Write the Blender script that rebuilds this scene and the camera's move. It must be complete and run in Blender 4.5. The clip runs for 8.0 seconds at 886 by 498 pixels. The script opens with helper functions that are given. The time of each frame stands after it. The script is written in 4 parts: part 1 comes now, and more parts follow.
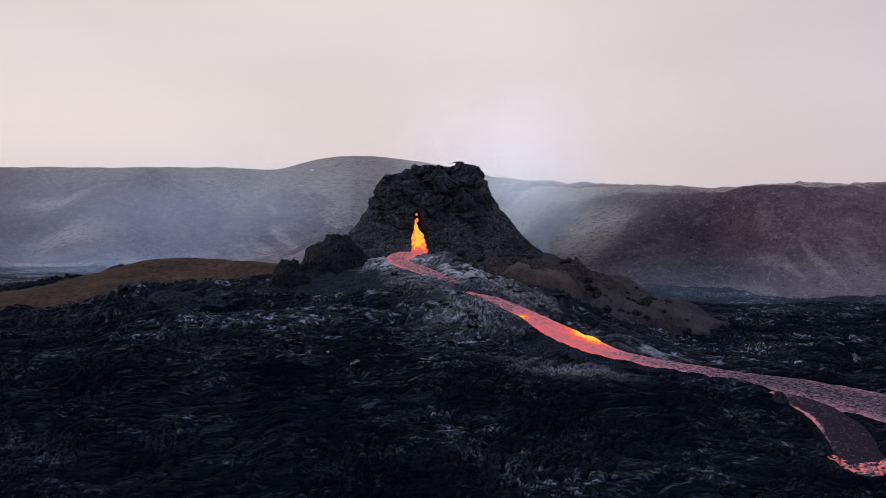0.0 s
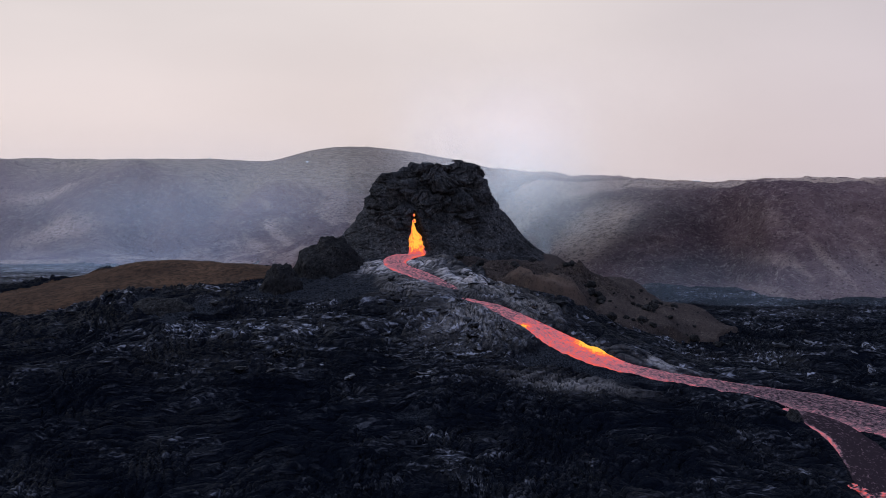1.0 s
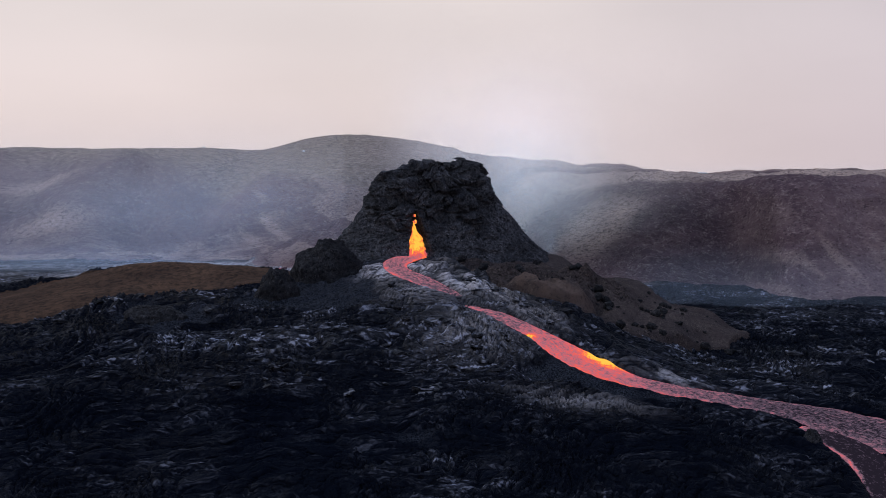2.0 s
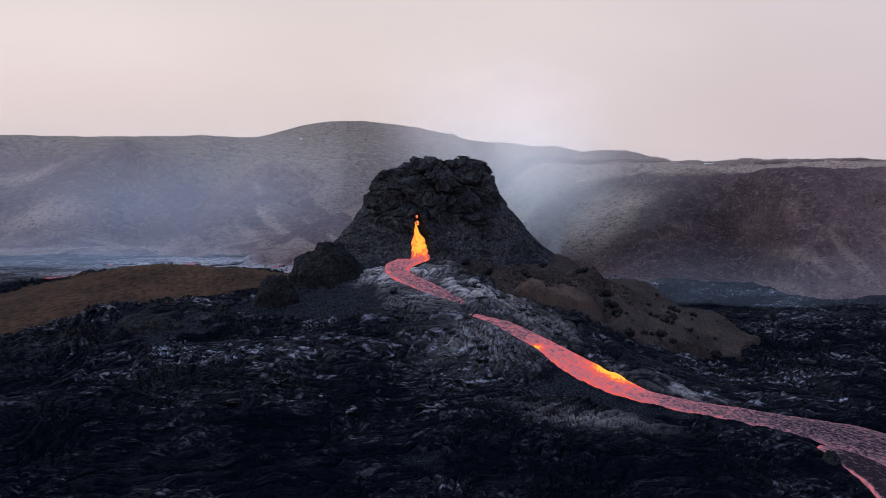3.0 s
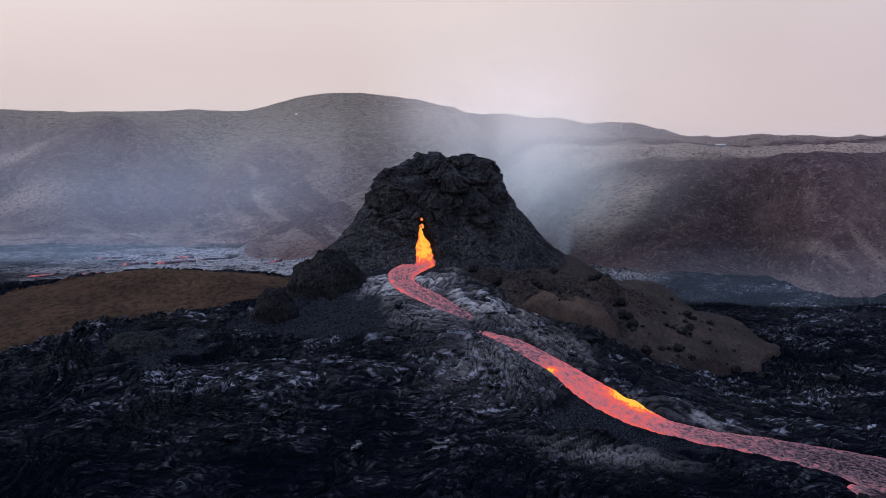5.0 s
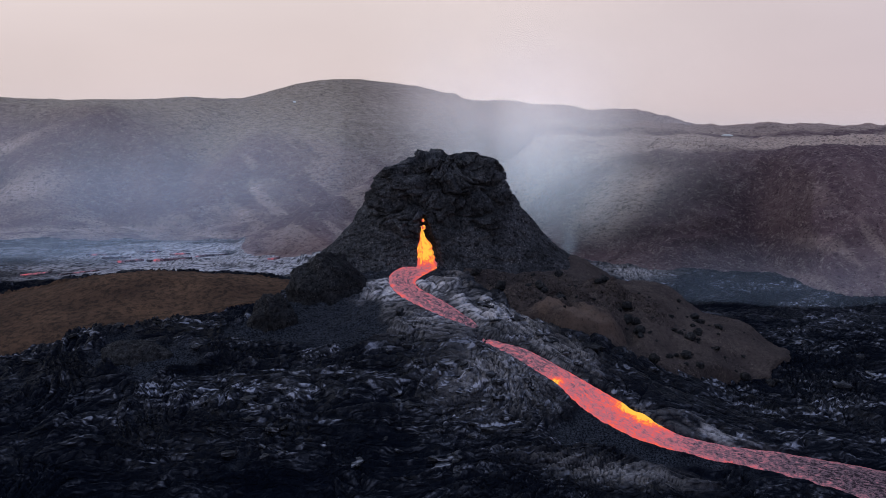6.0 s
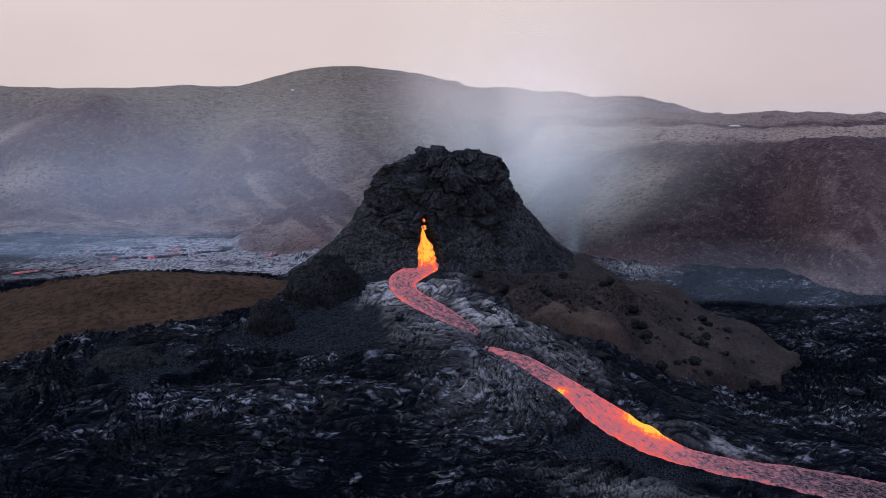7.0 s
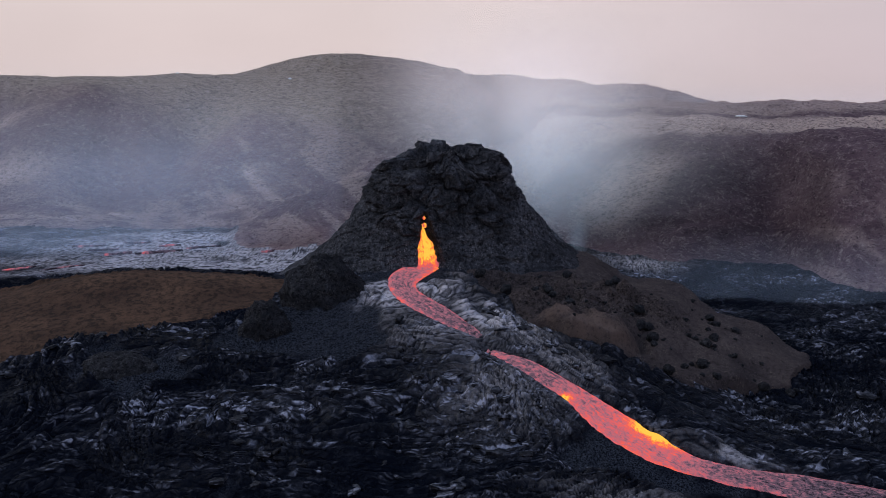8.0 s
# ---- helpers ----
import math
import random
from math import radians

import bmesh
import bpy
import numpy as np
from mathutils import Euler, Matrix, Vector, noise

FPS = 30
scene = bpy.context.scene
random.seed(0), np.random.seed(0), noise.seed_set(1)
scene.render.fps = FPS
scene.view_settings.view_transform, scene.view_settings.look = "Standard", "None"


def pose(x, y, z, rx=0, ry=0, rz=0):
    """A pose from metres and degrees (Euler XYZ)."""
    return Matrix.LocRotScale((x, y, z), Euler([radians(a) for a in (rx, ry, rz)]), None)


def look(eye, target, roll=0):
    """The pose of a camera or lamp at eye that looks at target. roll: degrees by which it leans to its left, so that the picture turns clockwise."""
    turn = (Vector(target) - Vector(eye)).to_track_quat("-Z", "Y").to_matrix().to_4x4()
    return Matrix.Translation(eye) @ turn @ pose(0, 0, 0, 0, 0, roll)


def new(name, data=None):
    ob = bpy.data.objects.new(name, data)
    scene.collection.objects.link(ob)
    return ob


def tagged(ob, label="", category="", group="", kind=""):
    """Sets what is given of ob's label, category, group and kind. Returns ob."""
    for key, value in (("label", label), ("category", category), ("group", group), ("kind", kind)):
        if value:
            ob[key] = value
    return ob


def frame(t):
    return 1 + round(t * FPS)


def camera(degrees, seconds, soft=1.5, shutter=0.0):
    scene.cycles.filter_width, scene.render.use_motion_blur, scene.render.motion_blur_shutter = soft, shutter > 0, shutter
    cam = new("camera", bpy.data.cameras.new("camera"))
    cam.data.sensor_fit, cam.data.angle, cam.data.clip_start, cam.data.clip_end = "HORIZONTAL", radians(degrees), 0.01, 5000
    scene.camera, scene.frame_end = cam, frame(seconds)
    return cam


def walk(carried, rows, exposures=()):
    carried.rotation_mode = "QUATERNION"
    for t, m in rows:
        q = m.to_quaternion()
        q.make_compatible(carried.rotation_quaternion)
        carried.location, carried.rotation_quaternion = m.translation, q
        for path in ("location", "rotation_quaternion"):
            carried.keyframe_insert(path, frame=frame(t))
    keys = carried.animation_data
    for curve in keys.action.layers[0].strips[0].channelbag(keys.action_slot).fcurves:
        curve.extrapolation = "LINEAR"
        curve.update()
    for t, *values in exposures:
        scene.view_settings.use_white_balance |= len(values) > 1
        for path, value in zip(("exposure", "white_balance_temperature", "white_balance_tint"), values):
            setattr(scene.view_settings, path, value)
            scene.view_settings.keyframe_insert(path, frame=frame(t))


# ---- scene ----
# the drone's flight: seconds, eye, yaw to the left, pitch up, roll
cam = camera(46.0, 8.0, soft=0.85)
PATH = [
    (0.0, (-0.04, -0.01, 40.02), -0.008, -3.961, -0.001),
    (0.5, (-0.10, 4.62, 42.22), -0.094, -4.469, 0.048),
    (1.0, (-0.40, 9.27, 44.72), -0.177, -5.078, 0.077),
    (1.5, (-0.92, 13.77, 47.48), -0.270, -5.770, 0.095),
    (2.0, (-1.60, 18.03, 50.45), -0.377, -6.527, 0.108),
    (2.5, (-2.39, 22.02, 53.56), -0.498, -7.332, 0.123),
    (3.0, (-3.23, 25.74, 56.76), -0.627, -8.168, 0.141),
    (3.5, (-4.06, 29.25, 59.96), -0.756, -9.020, 0.162),
    (4.0, (-4.82, 32.60, 63.11), -0.876, -9.872, 0.187),
    (4.5, (-5.48, 35.87, 66.13), -0.978, -10.710, 0.212),
    (5.0, (-5.99, 39.13, 68.96), -1.053, -11.523, 0.237),
    (5.5, (-6.33, 42.43, 71.53), -1.098, -12.299, 0.259),
    (6.0, (-6.52, 45.80, 73.80), -1.112, -13.029, 0.275),
    (6.5, (-6.57, 49.23, 75.73), -1.100, -13.705, 0.285),
    (7.0, (-6.54, 52.66, 77.28), -1.078, -14.321, 0.287),
    (7.5, (-6.52, 55.96, 78.43), -1.066, -14.876, 0.282),
    (8.0, (-6.63, 58.93, 79.21), -1.099, -15.367, 0.275),
]


def heading(yaw, pitch):
    y, p = radians(yaw), radians(pitch)
    return Vector((-math.sin(y) * math.cos(p), math.cos(y) * math.cos(p), math.sin(p)))


walk(cam, [(t, look(e, Vector(e) + 100 * heading(yaw, pitch), roll)) for t, e, yaw, pitch, roll in PATH])

# ---- light: a bright overcast sky, a weak wide sun behind the cloud ----
SUN_EL, SUN_AZ = 48.0, -62.0
sun = new("sun", bpy.data.lights.new("sun", "SUN"))
sun.data.energy, sun.data.angle, sun.data.color = 0.9, radians(25), (1.0, 0.95, 0.9)
sun.matrix_world = look((0, 0, 500), (-500 * math.sin(radians(SUN_AZ)) * math.cos(radians(SUN_EL)),
                                      -500 * math.cos(radians(SUN_AZ)) * math.cos(radians(SUN_EL)),
                                      500 - 500 * math.sin(radians(SUN_EL))))

world = bpy.data.worlds.new("overcast")
scene.world = world
world.use_nodes = True
wt = world.node_tree
wt.nodes.clear()


def node(tree, kind, sockets=None, **props):
    n = tree.nodes.new(kind)
    for k, v in props.items():
        setattr(n, k, v)
    for k, v in (sockets or {}).items():
        if isinstance(v, bpy.types.NodeSocket):
            tree.links.new(v, n.inputs[k])
        else:
            n.inputs[k].default_value = v
    return n


def ramp(tree, fac, stops, smooth=False):
    n = node(tree, "ShaderNodeValToRGB", {0: fac})
    e = n.color_ramp.elements
    e[0].position, e[1].position = stops[0][0], stops[-1][0]
    for p, c in stops[1:-1]:
        e.new(p)
    for el, (p, c) in zip(e, stops):
        el.color = (c, c, c, 1) if isinstance(c, (int, float)) else (*c, 1)
    if smooth:
        n.color_ramp.interpolation = "EASE"
    return n.outputs[0]


w_co = node(wt, "ShaderNodeTexCoord").outputs["Generated"]
w_sep = node(wt, "ShaderNodeSeparateXYZ", {0: w_co})
w_el = node(wt, "ShaderNodeMapRange", {0: w_sep.outputs[2], 1: -0.35, 2: 0.65})
w_cloud = node(wt, "ShaderNodeTexNoise", {"Vector": node(wt, "ShaderNodeMapping", {0: w_co, 3: (3.0, 3.0, 9.0)}).outputs[0],
                                          "Scale": 1.0, "Detail": 5.0, "Roughness": 0.45})
w_grad = ramp(wt, w_el.outputs[0], [(0.0, (0.50, 0.43, 0.43)), (0.27, (0.735, 0.615, 0.612)), (0.40, (0.775, 0.672, 0.668)),
                                    (0.55, (0.75, 0.685, 0.67)), (0.72, (0.55, 0.60, 0.72)), (1.0, (0.42, 0.53, 0.76))])
w_side = node(wt, "ShaderNodeMapRange", {0: w_sep.outputs[0], 1: 0.05, 2: 0.50, 3: 1.0, 4: 0.80})
w_c = ramp(wt, w_cloud.outputs[0], [(0.3, 0.93), (0.7, 1.03)])
w_m1 = node(wt, "ShaderNodeMix", {"Factor": 1.0, 6: w_grad, 7: w_c}, data_type="RGBA", blend_type="MULTIPLY")
w_tint = node(wt, "ShaderNodeCombineColor", {0: w_side.outputs[0], 1: w_side.outputs[0], 2: node(wt, "ShaderNodeMath", {0: w_side.outputs[0], 1: 0.6}, operation="POWER").outputs[0]})
w_m2 = node(wt, "ShaderNodeMix", {"Factor": 1.0, 6: w_m1.outputs[2], 7: w_tint.outputs[0]}, data_type="RGBA", blend_type="MULTIPLY")
w_sky = node(wt, "ShaderNodeTexSky", sky_type="NISHITA", sun_disc=False, sun_elevation=radians(SUN_EL), sun_rotation=radians(SUN_AZ))
w_b1 = node(wt, "ShaderNodeBackground", {0: w_m2.outputs[2], 1: 1.0})
w_b2 = node(wt, "ShaderNodeBackground", {0: w_sky.outputs[0], 1: 0.004})
w_add = node(wt, "ShaderNodeAddShader", {0: w_b1.outputs[0], 1: w_b2.outputs[0]})
node(wt, "ShaderNodeOutputWorld", {0: w_add.outputs[0]})

# ---- materials ----
def material(name):
    m = bpy.data.materials.new(name)
    m.use_nodes = True
    t = m.node_tree
    t.nodes.clear()
    out = node(t, "ShaderNodeOutputMaterial")
    return m, t, out


def coords(t, scale=(1, 1, 1), turn=0.0):
    p = node(t, "ShaderNodeNewGeometry").outputs["Position"]
    return node(t, "ShaderNodeMapping", {0: p, 2: (0, 0, radians(turn)), 3: scale}).outputs[0]


def noise_of(t, vec, scale, detail=6.0, rough=0.55, warp=0.0):
    return node(t, "ShaderNodeTexNoise", {"Vector": vec, "Scale": scale, "Detail": detail, "Roughness": rough, "Distortion": warp}).outputs[0]


def attr(t, name):
    return node(t, "ShaderNodeAttribute", attribute_name=name).outputs["Fac"]


def mixc(t, fac, a, b, blend="MIX"):
    return node(t, "ShaderNodeMix", {"Factor": fac, 6: a, 7: b}, data_type="RGBA", blend_type=blend).outputs[2]


def mth(t, op, a, b=0.0, clamp=False):
    return node(t, "ShaderNodeMath", {0: a, 1: b}, operation=op, use_clamp=clamp).outputs[0]


def bump(t, height, strength, distance, normal=None):
    s = {"Height": height, "Strength": strength, "Distance": distance}
    if normal:
        s["Normal"] = normal
    return node(t, "ShaderNodeBump", s).outputs[0]


def surface(t, out, colour, rough, normal=None, spec=0.5, metal=0.0):
    s = {"Base Color": colour, "Roughness": rough, "Specular IOR Level": spec, "Metallic": metal}
    if normal:
        s["Normal"] = normal
    b = node(t, "ShaderNodeBsdfPrincipled", s)
    t.links.new(b.outputs[0], out.inputs[0])
    return b


def col(r, g, b):
    return (r, g, b, 1.0)


def warped(t, scale=(1, 1, 1), far=3.0, near=0.7):
    """Positions stirred at two sizes, in metres."""
    p = node(t, "ShaderNodeNewGeometry").outputs["Position"]
    for size, amount in ((0.16, far), (0.9, near)):
        n = node(t, "ShaderNodeTexNoise", {"Vector": p, "Scale": size, "Detail": 3.0}).outputs[1]
        d = node(t, "ShaderNodeVectorMath", {0: n, 1: (0.5, 0.5, 0.5)}, operation="SUBTRACT").outputs[0]
        d = node(t, "ShaderNodeVectorMath", {0: d, "Scale": amount * 2}, operation="SCALE").outputs[0]
        p = node(t, "ShaderNodeVectorMath", {0: p, 1: d}, operation="ADD").outputs[0]
    return node(t, "ShaderNodeMapping", {0: p, 3: scale}).outputs[0]


def plates(t, vec, scale):
    """Random number of each cell, and the way to its edge."""
    v = node(t, "ShaderNodeTexVoronoi", {"Vector": vec, "Scale": scale}, voronoi_dimensions="3D")
    e = node(t, "ShaderNodeTexVoronoi", {"Vector": vec, "Scale": scale}, voronoi_dimensions="3D", feature="DISTANCE_TO_EDGE")
    r = node(t, "ShaderNodeSeparateColor", {0: v.outputs["Color"]}).outputs[0]
    return r, e.outputs["Distance"], v.outputs["Distance"]


def lava_skin(t, tone, dark, pale):
    """Colour and relief of pahoehoe: plates drawn into bowed ropes, each plate with its own skin; lit crests and shaded
    cracks are painted into the colour.
    """
    vec = warped(t, (0.42, 1.05, 1.1), 2.6, 0.30)
    pos = node(t, "ShaderNodeNewGeometry").outputs["Position"]
    grain = noise_of(t, pos, 1.6, 7.0, 0.68)
    soft_ = noise_of(t, pos, 0.45, 2.0, 0.5)
    own, h = None, mth(t, "MULTIPLY", grain, 0.22)
    for scale, wave, deep in ((0.17, 1.9, 0.55), (0.46, 4.2, 0.26)):
        v = node(t, "ShaderNodeTexVoronoi", {"Vector": vec, "Scale": scale}, voronoi_dimensions="3D")
        off = node(t, "ShaderNodeVectorMath", {0: v.outputs["Color"], 1: (0.5, 0.5, 0.5)}, operation="SUBTRACT").outputs[0]
        off = node(t, "ShaderNodeVectorMath", {0: off, "Scale": 2.6 / scale}, operation="SCALE").outputs[0]
        d = node(t, "ShaderNodeVectorMath", {0: vec, 1: v.outputs["Position"]}, operation="SUBTRACT").outputs[0]
        d = node(t, "ShaderNodeVectorMath", {0: d, 1: off}, operation="ADD").outputs[0]
        d = node(t, "ShaderNodeVectorMath", {0: d}, operation="LENGTH").outputs["Value"]
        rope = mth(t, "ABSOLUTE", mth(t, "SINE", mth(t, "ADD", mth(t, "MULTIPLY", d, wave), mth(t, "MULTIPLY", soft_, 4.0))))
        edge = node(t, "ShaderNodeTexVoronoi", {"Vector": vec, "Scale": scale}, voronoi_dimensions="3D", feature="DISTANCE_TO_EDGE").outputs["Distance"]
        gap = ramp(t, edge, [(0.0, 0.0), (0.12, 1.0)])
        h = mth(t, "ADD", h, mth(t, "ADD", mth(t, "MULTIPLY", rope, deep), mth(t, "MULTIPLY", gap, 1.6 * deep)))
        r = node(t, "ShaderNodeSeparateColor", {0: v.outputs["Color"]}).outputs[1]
        # rope crests painted pale, as if lit by the sky, troughs dark
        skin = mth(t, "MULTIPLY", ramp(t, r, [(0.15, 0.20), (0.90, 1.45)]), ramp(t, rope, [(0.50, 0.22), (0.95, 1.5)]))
        # plate edges darkened: the cracks' shade is put into the colour
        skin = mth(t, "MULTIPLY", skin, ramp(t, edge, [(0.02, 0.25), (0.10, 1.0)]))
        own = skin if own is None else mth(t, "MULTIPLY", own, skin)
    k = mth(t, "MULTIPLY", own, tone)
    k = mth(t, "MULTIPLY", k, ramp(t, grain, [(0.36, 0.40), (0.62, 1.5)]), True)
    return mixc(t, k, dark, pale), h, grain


def lava_rock():
    """Young pahoehoe: black skin, a silver-grey sky sheen put into the colour of some plates, dull where scoria lies on
    it.
    """
    m, t, out = material("young_lava")
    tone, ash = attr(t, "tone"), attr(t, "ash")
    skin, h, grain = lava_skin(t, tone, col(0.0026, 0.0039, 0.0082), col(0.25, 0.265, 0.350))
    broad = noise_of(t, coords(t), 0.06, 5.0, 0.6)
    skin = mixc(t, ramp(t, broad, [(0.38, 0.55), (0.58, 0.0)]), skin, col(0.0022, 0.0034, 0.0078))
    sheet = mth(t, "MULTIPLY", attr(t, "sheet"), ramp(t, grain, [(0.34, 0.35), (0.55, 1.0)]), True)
    # sheet colour follows relief height: crests painted lit, creases shaded
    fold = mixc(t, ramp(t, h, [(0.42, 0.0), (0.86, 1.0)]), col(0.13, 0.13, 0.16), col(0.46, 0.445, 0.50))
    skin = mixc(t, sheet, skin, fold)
    cinder = mixc(t, ramp(t, noise_of(t, coords(t), 3.2, 7.0, 0.75), [(0.44, 0.0), (0.60, 1.0)]), col(0.0030, 0.0040, 0.0070), col(0.036, 0.041, 0.056))
    c = mixc(t, ash, skin, cinder)
    r = mixc(t, ash, ramp(t, grain, [(0.3, 0.45), (0.7, 0.75)]), col(0.95, 0.95, 0.95))
    h = mth(t, "ADD", mth(t, "MULTIPLY", h, mth(t, "SUBTRACT", 1.0, ash)), mth(t, "MULTIPLY", mth(t, "MULTIPLY", grain, ash), 0.5))
    b = surface(t, out, c, r, bump(t, h, 0.9, 0.40))
    t.links.new(mth(t, "MULTIPLY", tone, 0.16), b.inputs["Specular IOR Level"])
    return m


def hill_rock():
    """Old weathered hillside: brown gravel, pale lichen and moss in streaks, dark ledges."""
    m, t, out = material("hillside_gravel")
    p = coords(t)
    stir = warped(t, (0.42, 1.0, 1.0), 4.0, 0.8)
    west = noise_of(t, stir, 0.9, 9.0, 0.76)
    blot = noise_of(t, p, 0.024, 6.0, 0.65)
    fine = noise_of(t, coords(t, (0.6, 1, 1)), 2.2, 7.0, 0.8)
    dots = noise_of(t, coords(t, (0.60, 1, 1)), 1.5, 8.0, 0.8, 0.6)
    pale, olive = attr(t, "pale"), attr(t, "olive")
    c = mixc(t, ramp(t, blot, [(0.40, 0.0), (0.60, 1.0)]), col(0.135, 0.088, 0.110), col(0.25, 0.172, 0.192))
    c = mixc(t, olive, c, mixc(t, ramp(t, west, [(0.38, 0.0), (0.60, 1.0)]), col(0.24, 0.195, 0.17), col(0.48, 0.395, 0.325)))
    c = mixc(t, mth(t, "MULTIPLY", ramp(t, west, [(0.48, 0.0), (0.60, 0.8)]), ramp(t, fine, [(0.44, 0.0), (0.56, 1.0)])), c, col(0.46, 0.37, 0.36))
    c = mixc(t, mth(t, "MULTIPLY", pale, ramp(t, dots, [(0.38, 0.15), (0.54, 1.0)])), c, col(0.66, 0.51, 0.46))
    c = mixc(t, ramp(t, dots, [(0.38, 0.8), (0.47, 0.0)]), c, col(0.040, 0.027, 0.036))
    n = bump(t, fine, 1.0, 1.0)
    n = bump(t, west, 0.8, 0.7, n)
    surface(t, out, c, 0.92, n, spec=0.05)
    return m


def brown_soil():
    m, t, out = material("brown_ash_soil")
    p = coords(t)
    fine = noise_of(t, p, 0.8, 9.0, 0.8)
    wide = noise_of(t, coords(t, (0.6, 1, 1)), 0.10, 5.0, 0.6)
    c = mixc(t, ramp(t, wide, [(0.35, 0.0), (0.65, 1.0)]), col(0.056, 0.034, 0.026), col(0.108, 0.064, 0.044))
    c = mixc(t, ramp(t, fine, [(0.42, 0.8), (0.54, 0.0)]), c, col(0.018, 0.015, 0.014))
    surface(t, out, c, 0.95, bump(t, fine, 1.0, 0.5), spec=0.04)
    return m


def scoria(name="black_scoria", grey=1.0):
    """Black spatter and cinder of the cone: near-black, with paler crumbs."""
    m, t, out = material(name)
    p = coords(t)
    r, e, d = plates(t, warped(t, (1, 1, 1), 0.8, 0.4), 1.25)
    fine = noise_of(t, p, 1.5, 10.0, 0.82)
    crumb = noise_of(t, p, 4.2, 5.0, 0.75)
    wide = noise_of(t, p, 0.16, 5.0, 0.65)
    c = mixc(t, ramp(t, fine, [(0.42, 0.0), (0.60, 1.0)]), col(0.0060 * grey, 0.0070 * grey, 0.0105 * grey), col(0.085 * grey, 0.088 * grey, 0.105 * grey))
    c = mixc(t, mth(t, "MULTIPLY", ramp(t, crumb, [(0.55, 0.0), (0.64, 1.0)]), ramp(t, r, [(0.25, 0.15), (0.8, 0.9)])), c, col(0.27 * grey, 0.26 * grey, 0.29 * grey))
    c = mixc(t, ramp(t, wide, [(0.40, 0.55), (0.58, 0.0)]), c, col(0.0055, 0.0062, 0.0085))
    h = mth(t, "ADD", mth(t, "MULTIPLY", fine, 1.0), mth(t, "MULTIPLY", mth(t, "SUBTRACT", 1.0, d), 0.55))
    surface(t, out, c, ramp(t, fine, [(0.3, 0.6), (0.7, 0.9)]), bump(t, h, 0.8, 0.30), spec=0.05)
    return m


def outcrop_rock():
    """Brown scoria of the old slope: gravelly, redder on the bare ledge, ash-grey down the fan."""
    m, t, out = material("brown_scoria_crust")
    p = coords(t)
    fine = noise_of(t, p, 1.5, 10.0, 0.8)
    crumb = noise_of(t, p, 4.5, 4.0, 0.7)
    wide = noise_of(t, p, 0.11, 5.0, 0.65)
    r, e, d = plates(t, warped(t, (1, 1, 1), 2.0, 0.6), 0.55)
    rough = attr(t, "rough")
    c = mixc(t, ramp(t, wide, [(0.38, 0.0), (0.62, 1.0)]), col(0.047, 0.039, 0.043), col(0.078, 0.063, 0.064))
    c = mixc(t, mth(t, "MULTIPLY", ramp(t, fine, [(0.40, 1.0), (0.53, 0.0)]), mth(t, "ADD", 0.6, mth(t, "MULTIPLY", rough, 0.4)), True), c, col(0.010, 0.0092, 0.0105))
    c = mixc(t, mth(t, "MULTIPLY", ramp(t, crumb, [(0.52, 0.0), (0.64, 0.7)]), ramp(t, r, [(0.2, 0.25), (0.9, 1.0)])), c, col(0.20, 0.165, 0.15))
    c = mixc(t, mth(t, "MULTIPLY", attr(t, "pale"), ramp(t, fine, [(0.38, 0.35), (0.52, 1.0)])), c, col(0.135, 0.098, 0.086))
    h = mth(t, "ADD", fine, mth(t, "MULTIPLY", ramp(t, e, [(0.0, 0.0), (0.2, 1.0)]), mth(t, "MULTIPLY", rough, 0.5)))
    surface(t, out, c, 0.92, bump(t, h, 0.9, 0.8), spec=0.02)
    return m


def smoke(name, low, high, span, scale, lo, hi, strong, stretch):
    """Thin volcanic gas and haze: mostly clear, scattering the sky's light forward and back; bluer low down, tints
    raised past real scattering to reach the sky's brightness.
    """
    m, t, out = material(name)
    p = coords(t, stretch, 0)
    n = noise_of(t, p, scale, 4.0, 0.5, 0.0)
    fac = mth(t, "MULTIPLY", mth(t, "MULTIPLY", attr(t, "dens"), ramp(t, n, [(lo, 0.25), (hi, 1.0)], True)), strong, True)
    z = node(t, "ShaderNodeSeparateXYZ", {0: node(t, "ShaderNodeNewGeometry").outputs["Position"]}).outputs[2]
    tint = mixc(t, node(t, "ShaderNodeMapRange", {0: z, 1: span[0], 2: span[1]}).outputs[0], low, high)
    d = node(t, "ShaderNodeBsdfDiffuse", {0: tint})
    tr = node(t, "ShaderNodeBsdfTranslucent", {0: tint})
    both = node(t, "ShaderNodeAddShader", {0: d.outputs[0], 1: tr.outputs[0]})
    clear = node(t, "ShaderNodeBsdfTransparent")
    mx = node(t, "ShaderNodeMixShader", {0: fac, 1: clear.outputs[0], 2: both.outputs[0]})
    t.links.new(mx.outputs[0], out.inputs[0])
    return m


def snow():
    m, t, out = material("old_snow")
    n = noise_of(t, coords(t), 0.8, 5.0)
    surface(t, out, mixc(t, n, col(0.62, 0.64, 0.68), col(0.82, 0.82, 0.84)), 0.8, bump(t, n, 0.4, 0.3), spec=0.2)
    return m


def slab_rock():
    """Lifted plates of pahoehoe, greyer than the field round them."""
    m, t, out = material("lava_plate")
    rnd = node(t, "ShaderNodeObjectInfo").outputs["Random"]
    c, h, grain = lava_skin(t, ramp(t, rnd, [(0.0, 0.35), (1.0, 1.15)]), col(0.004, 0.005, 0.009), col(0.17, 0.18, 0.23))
    surface(t, out, c, 0.62, bump(t, h, 0.7, 0.35), spec=0.12)
    return m


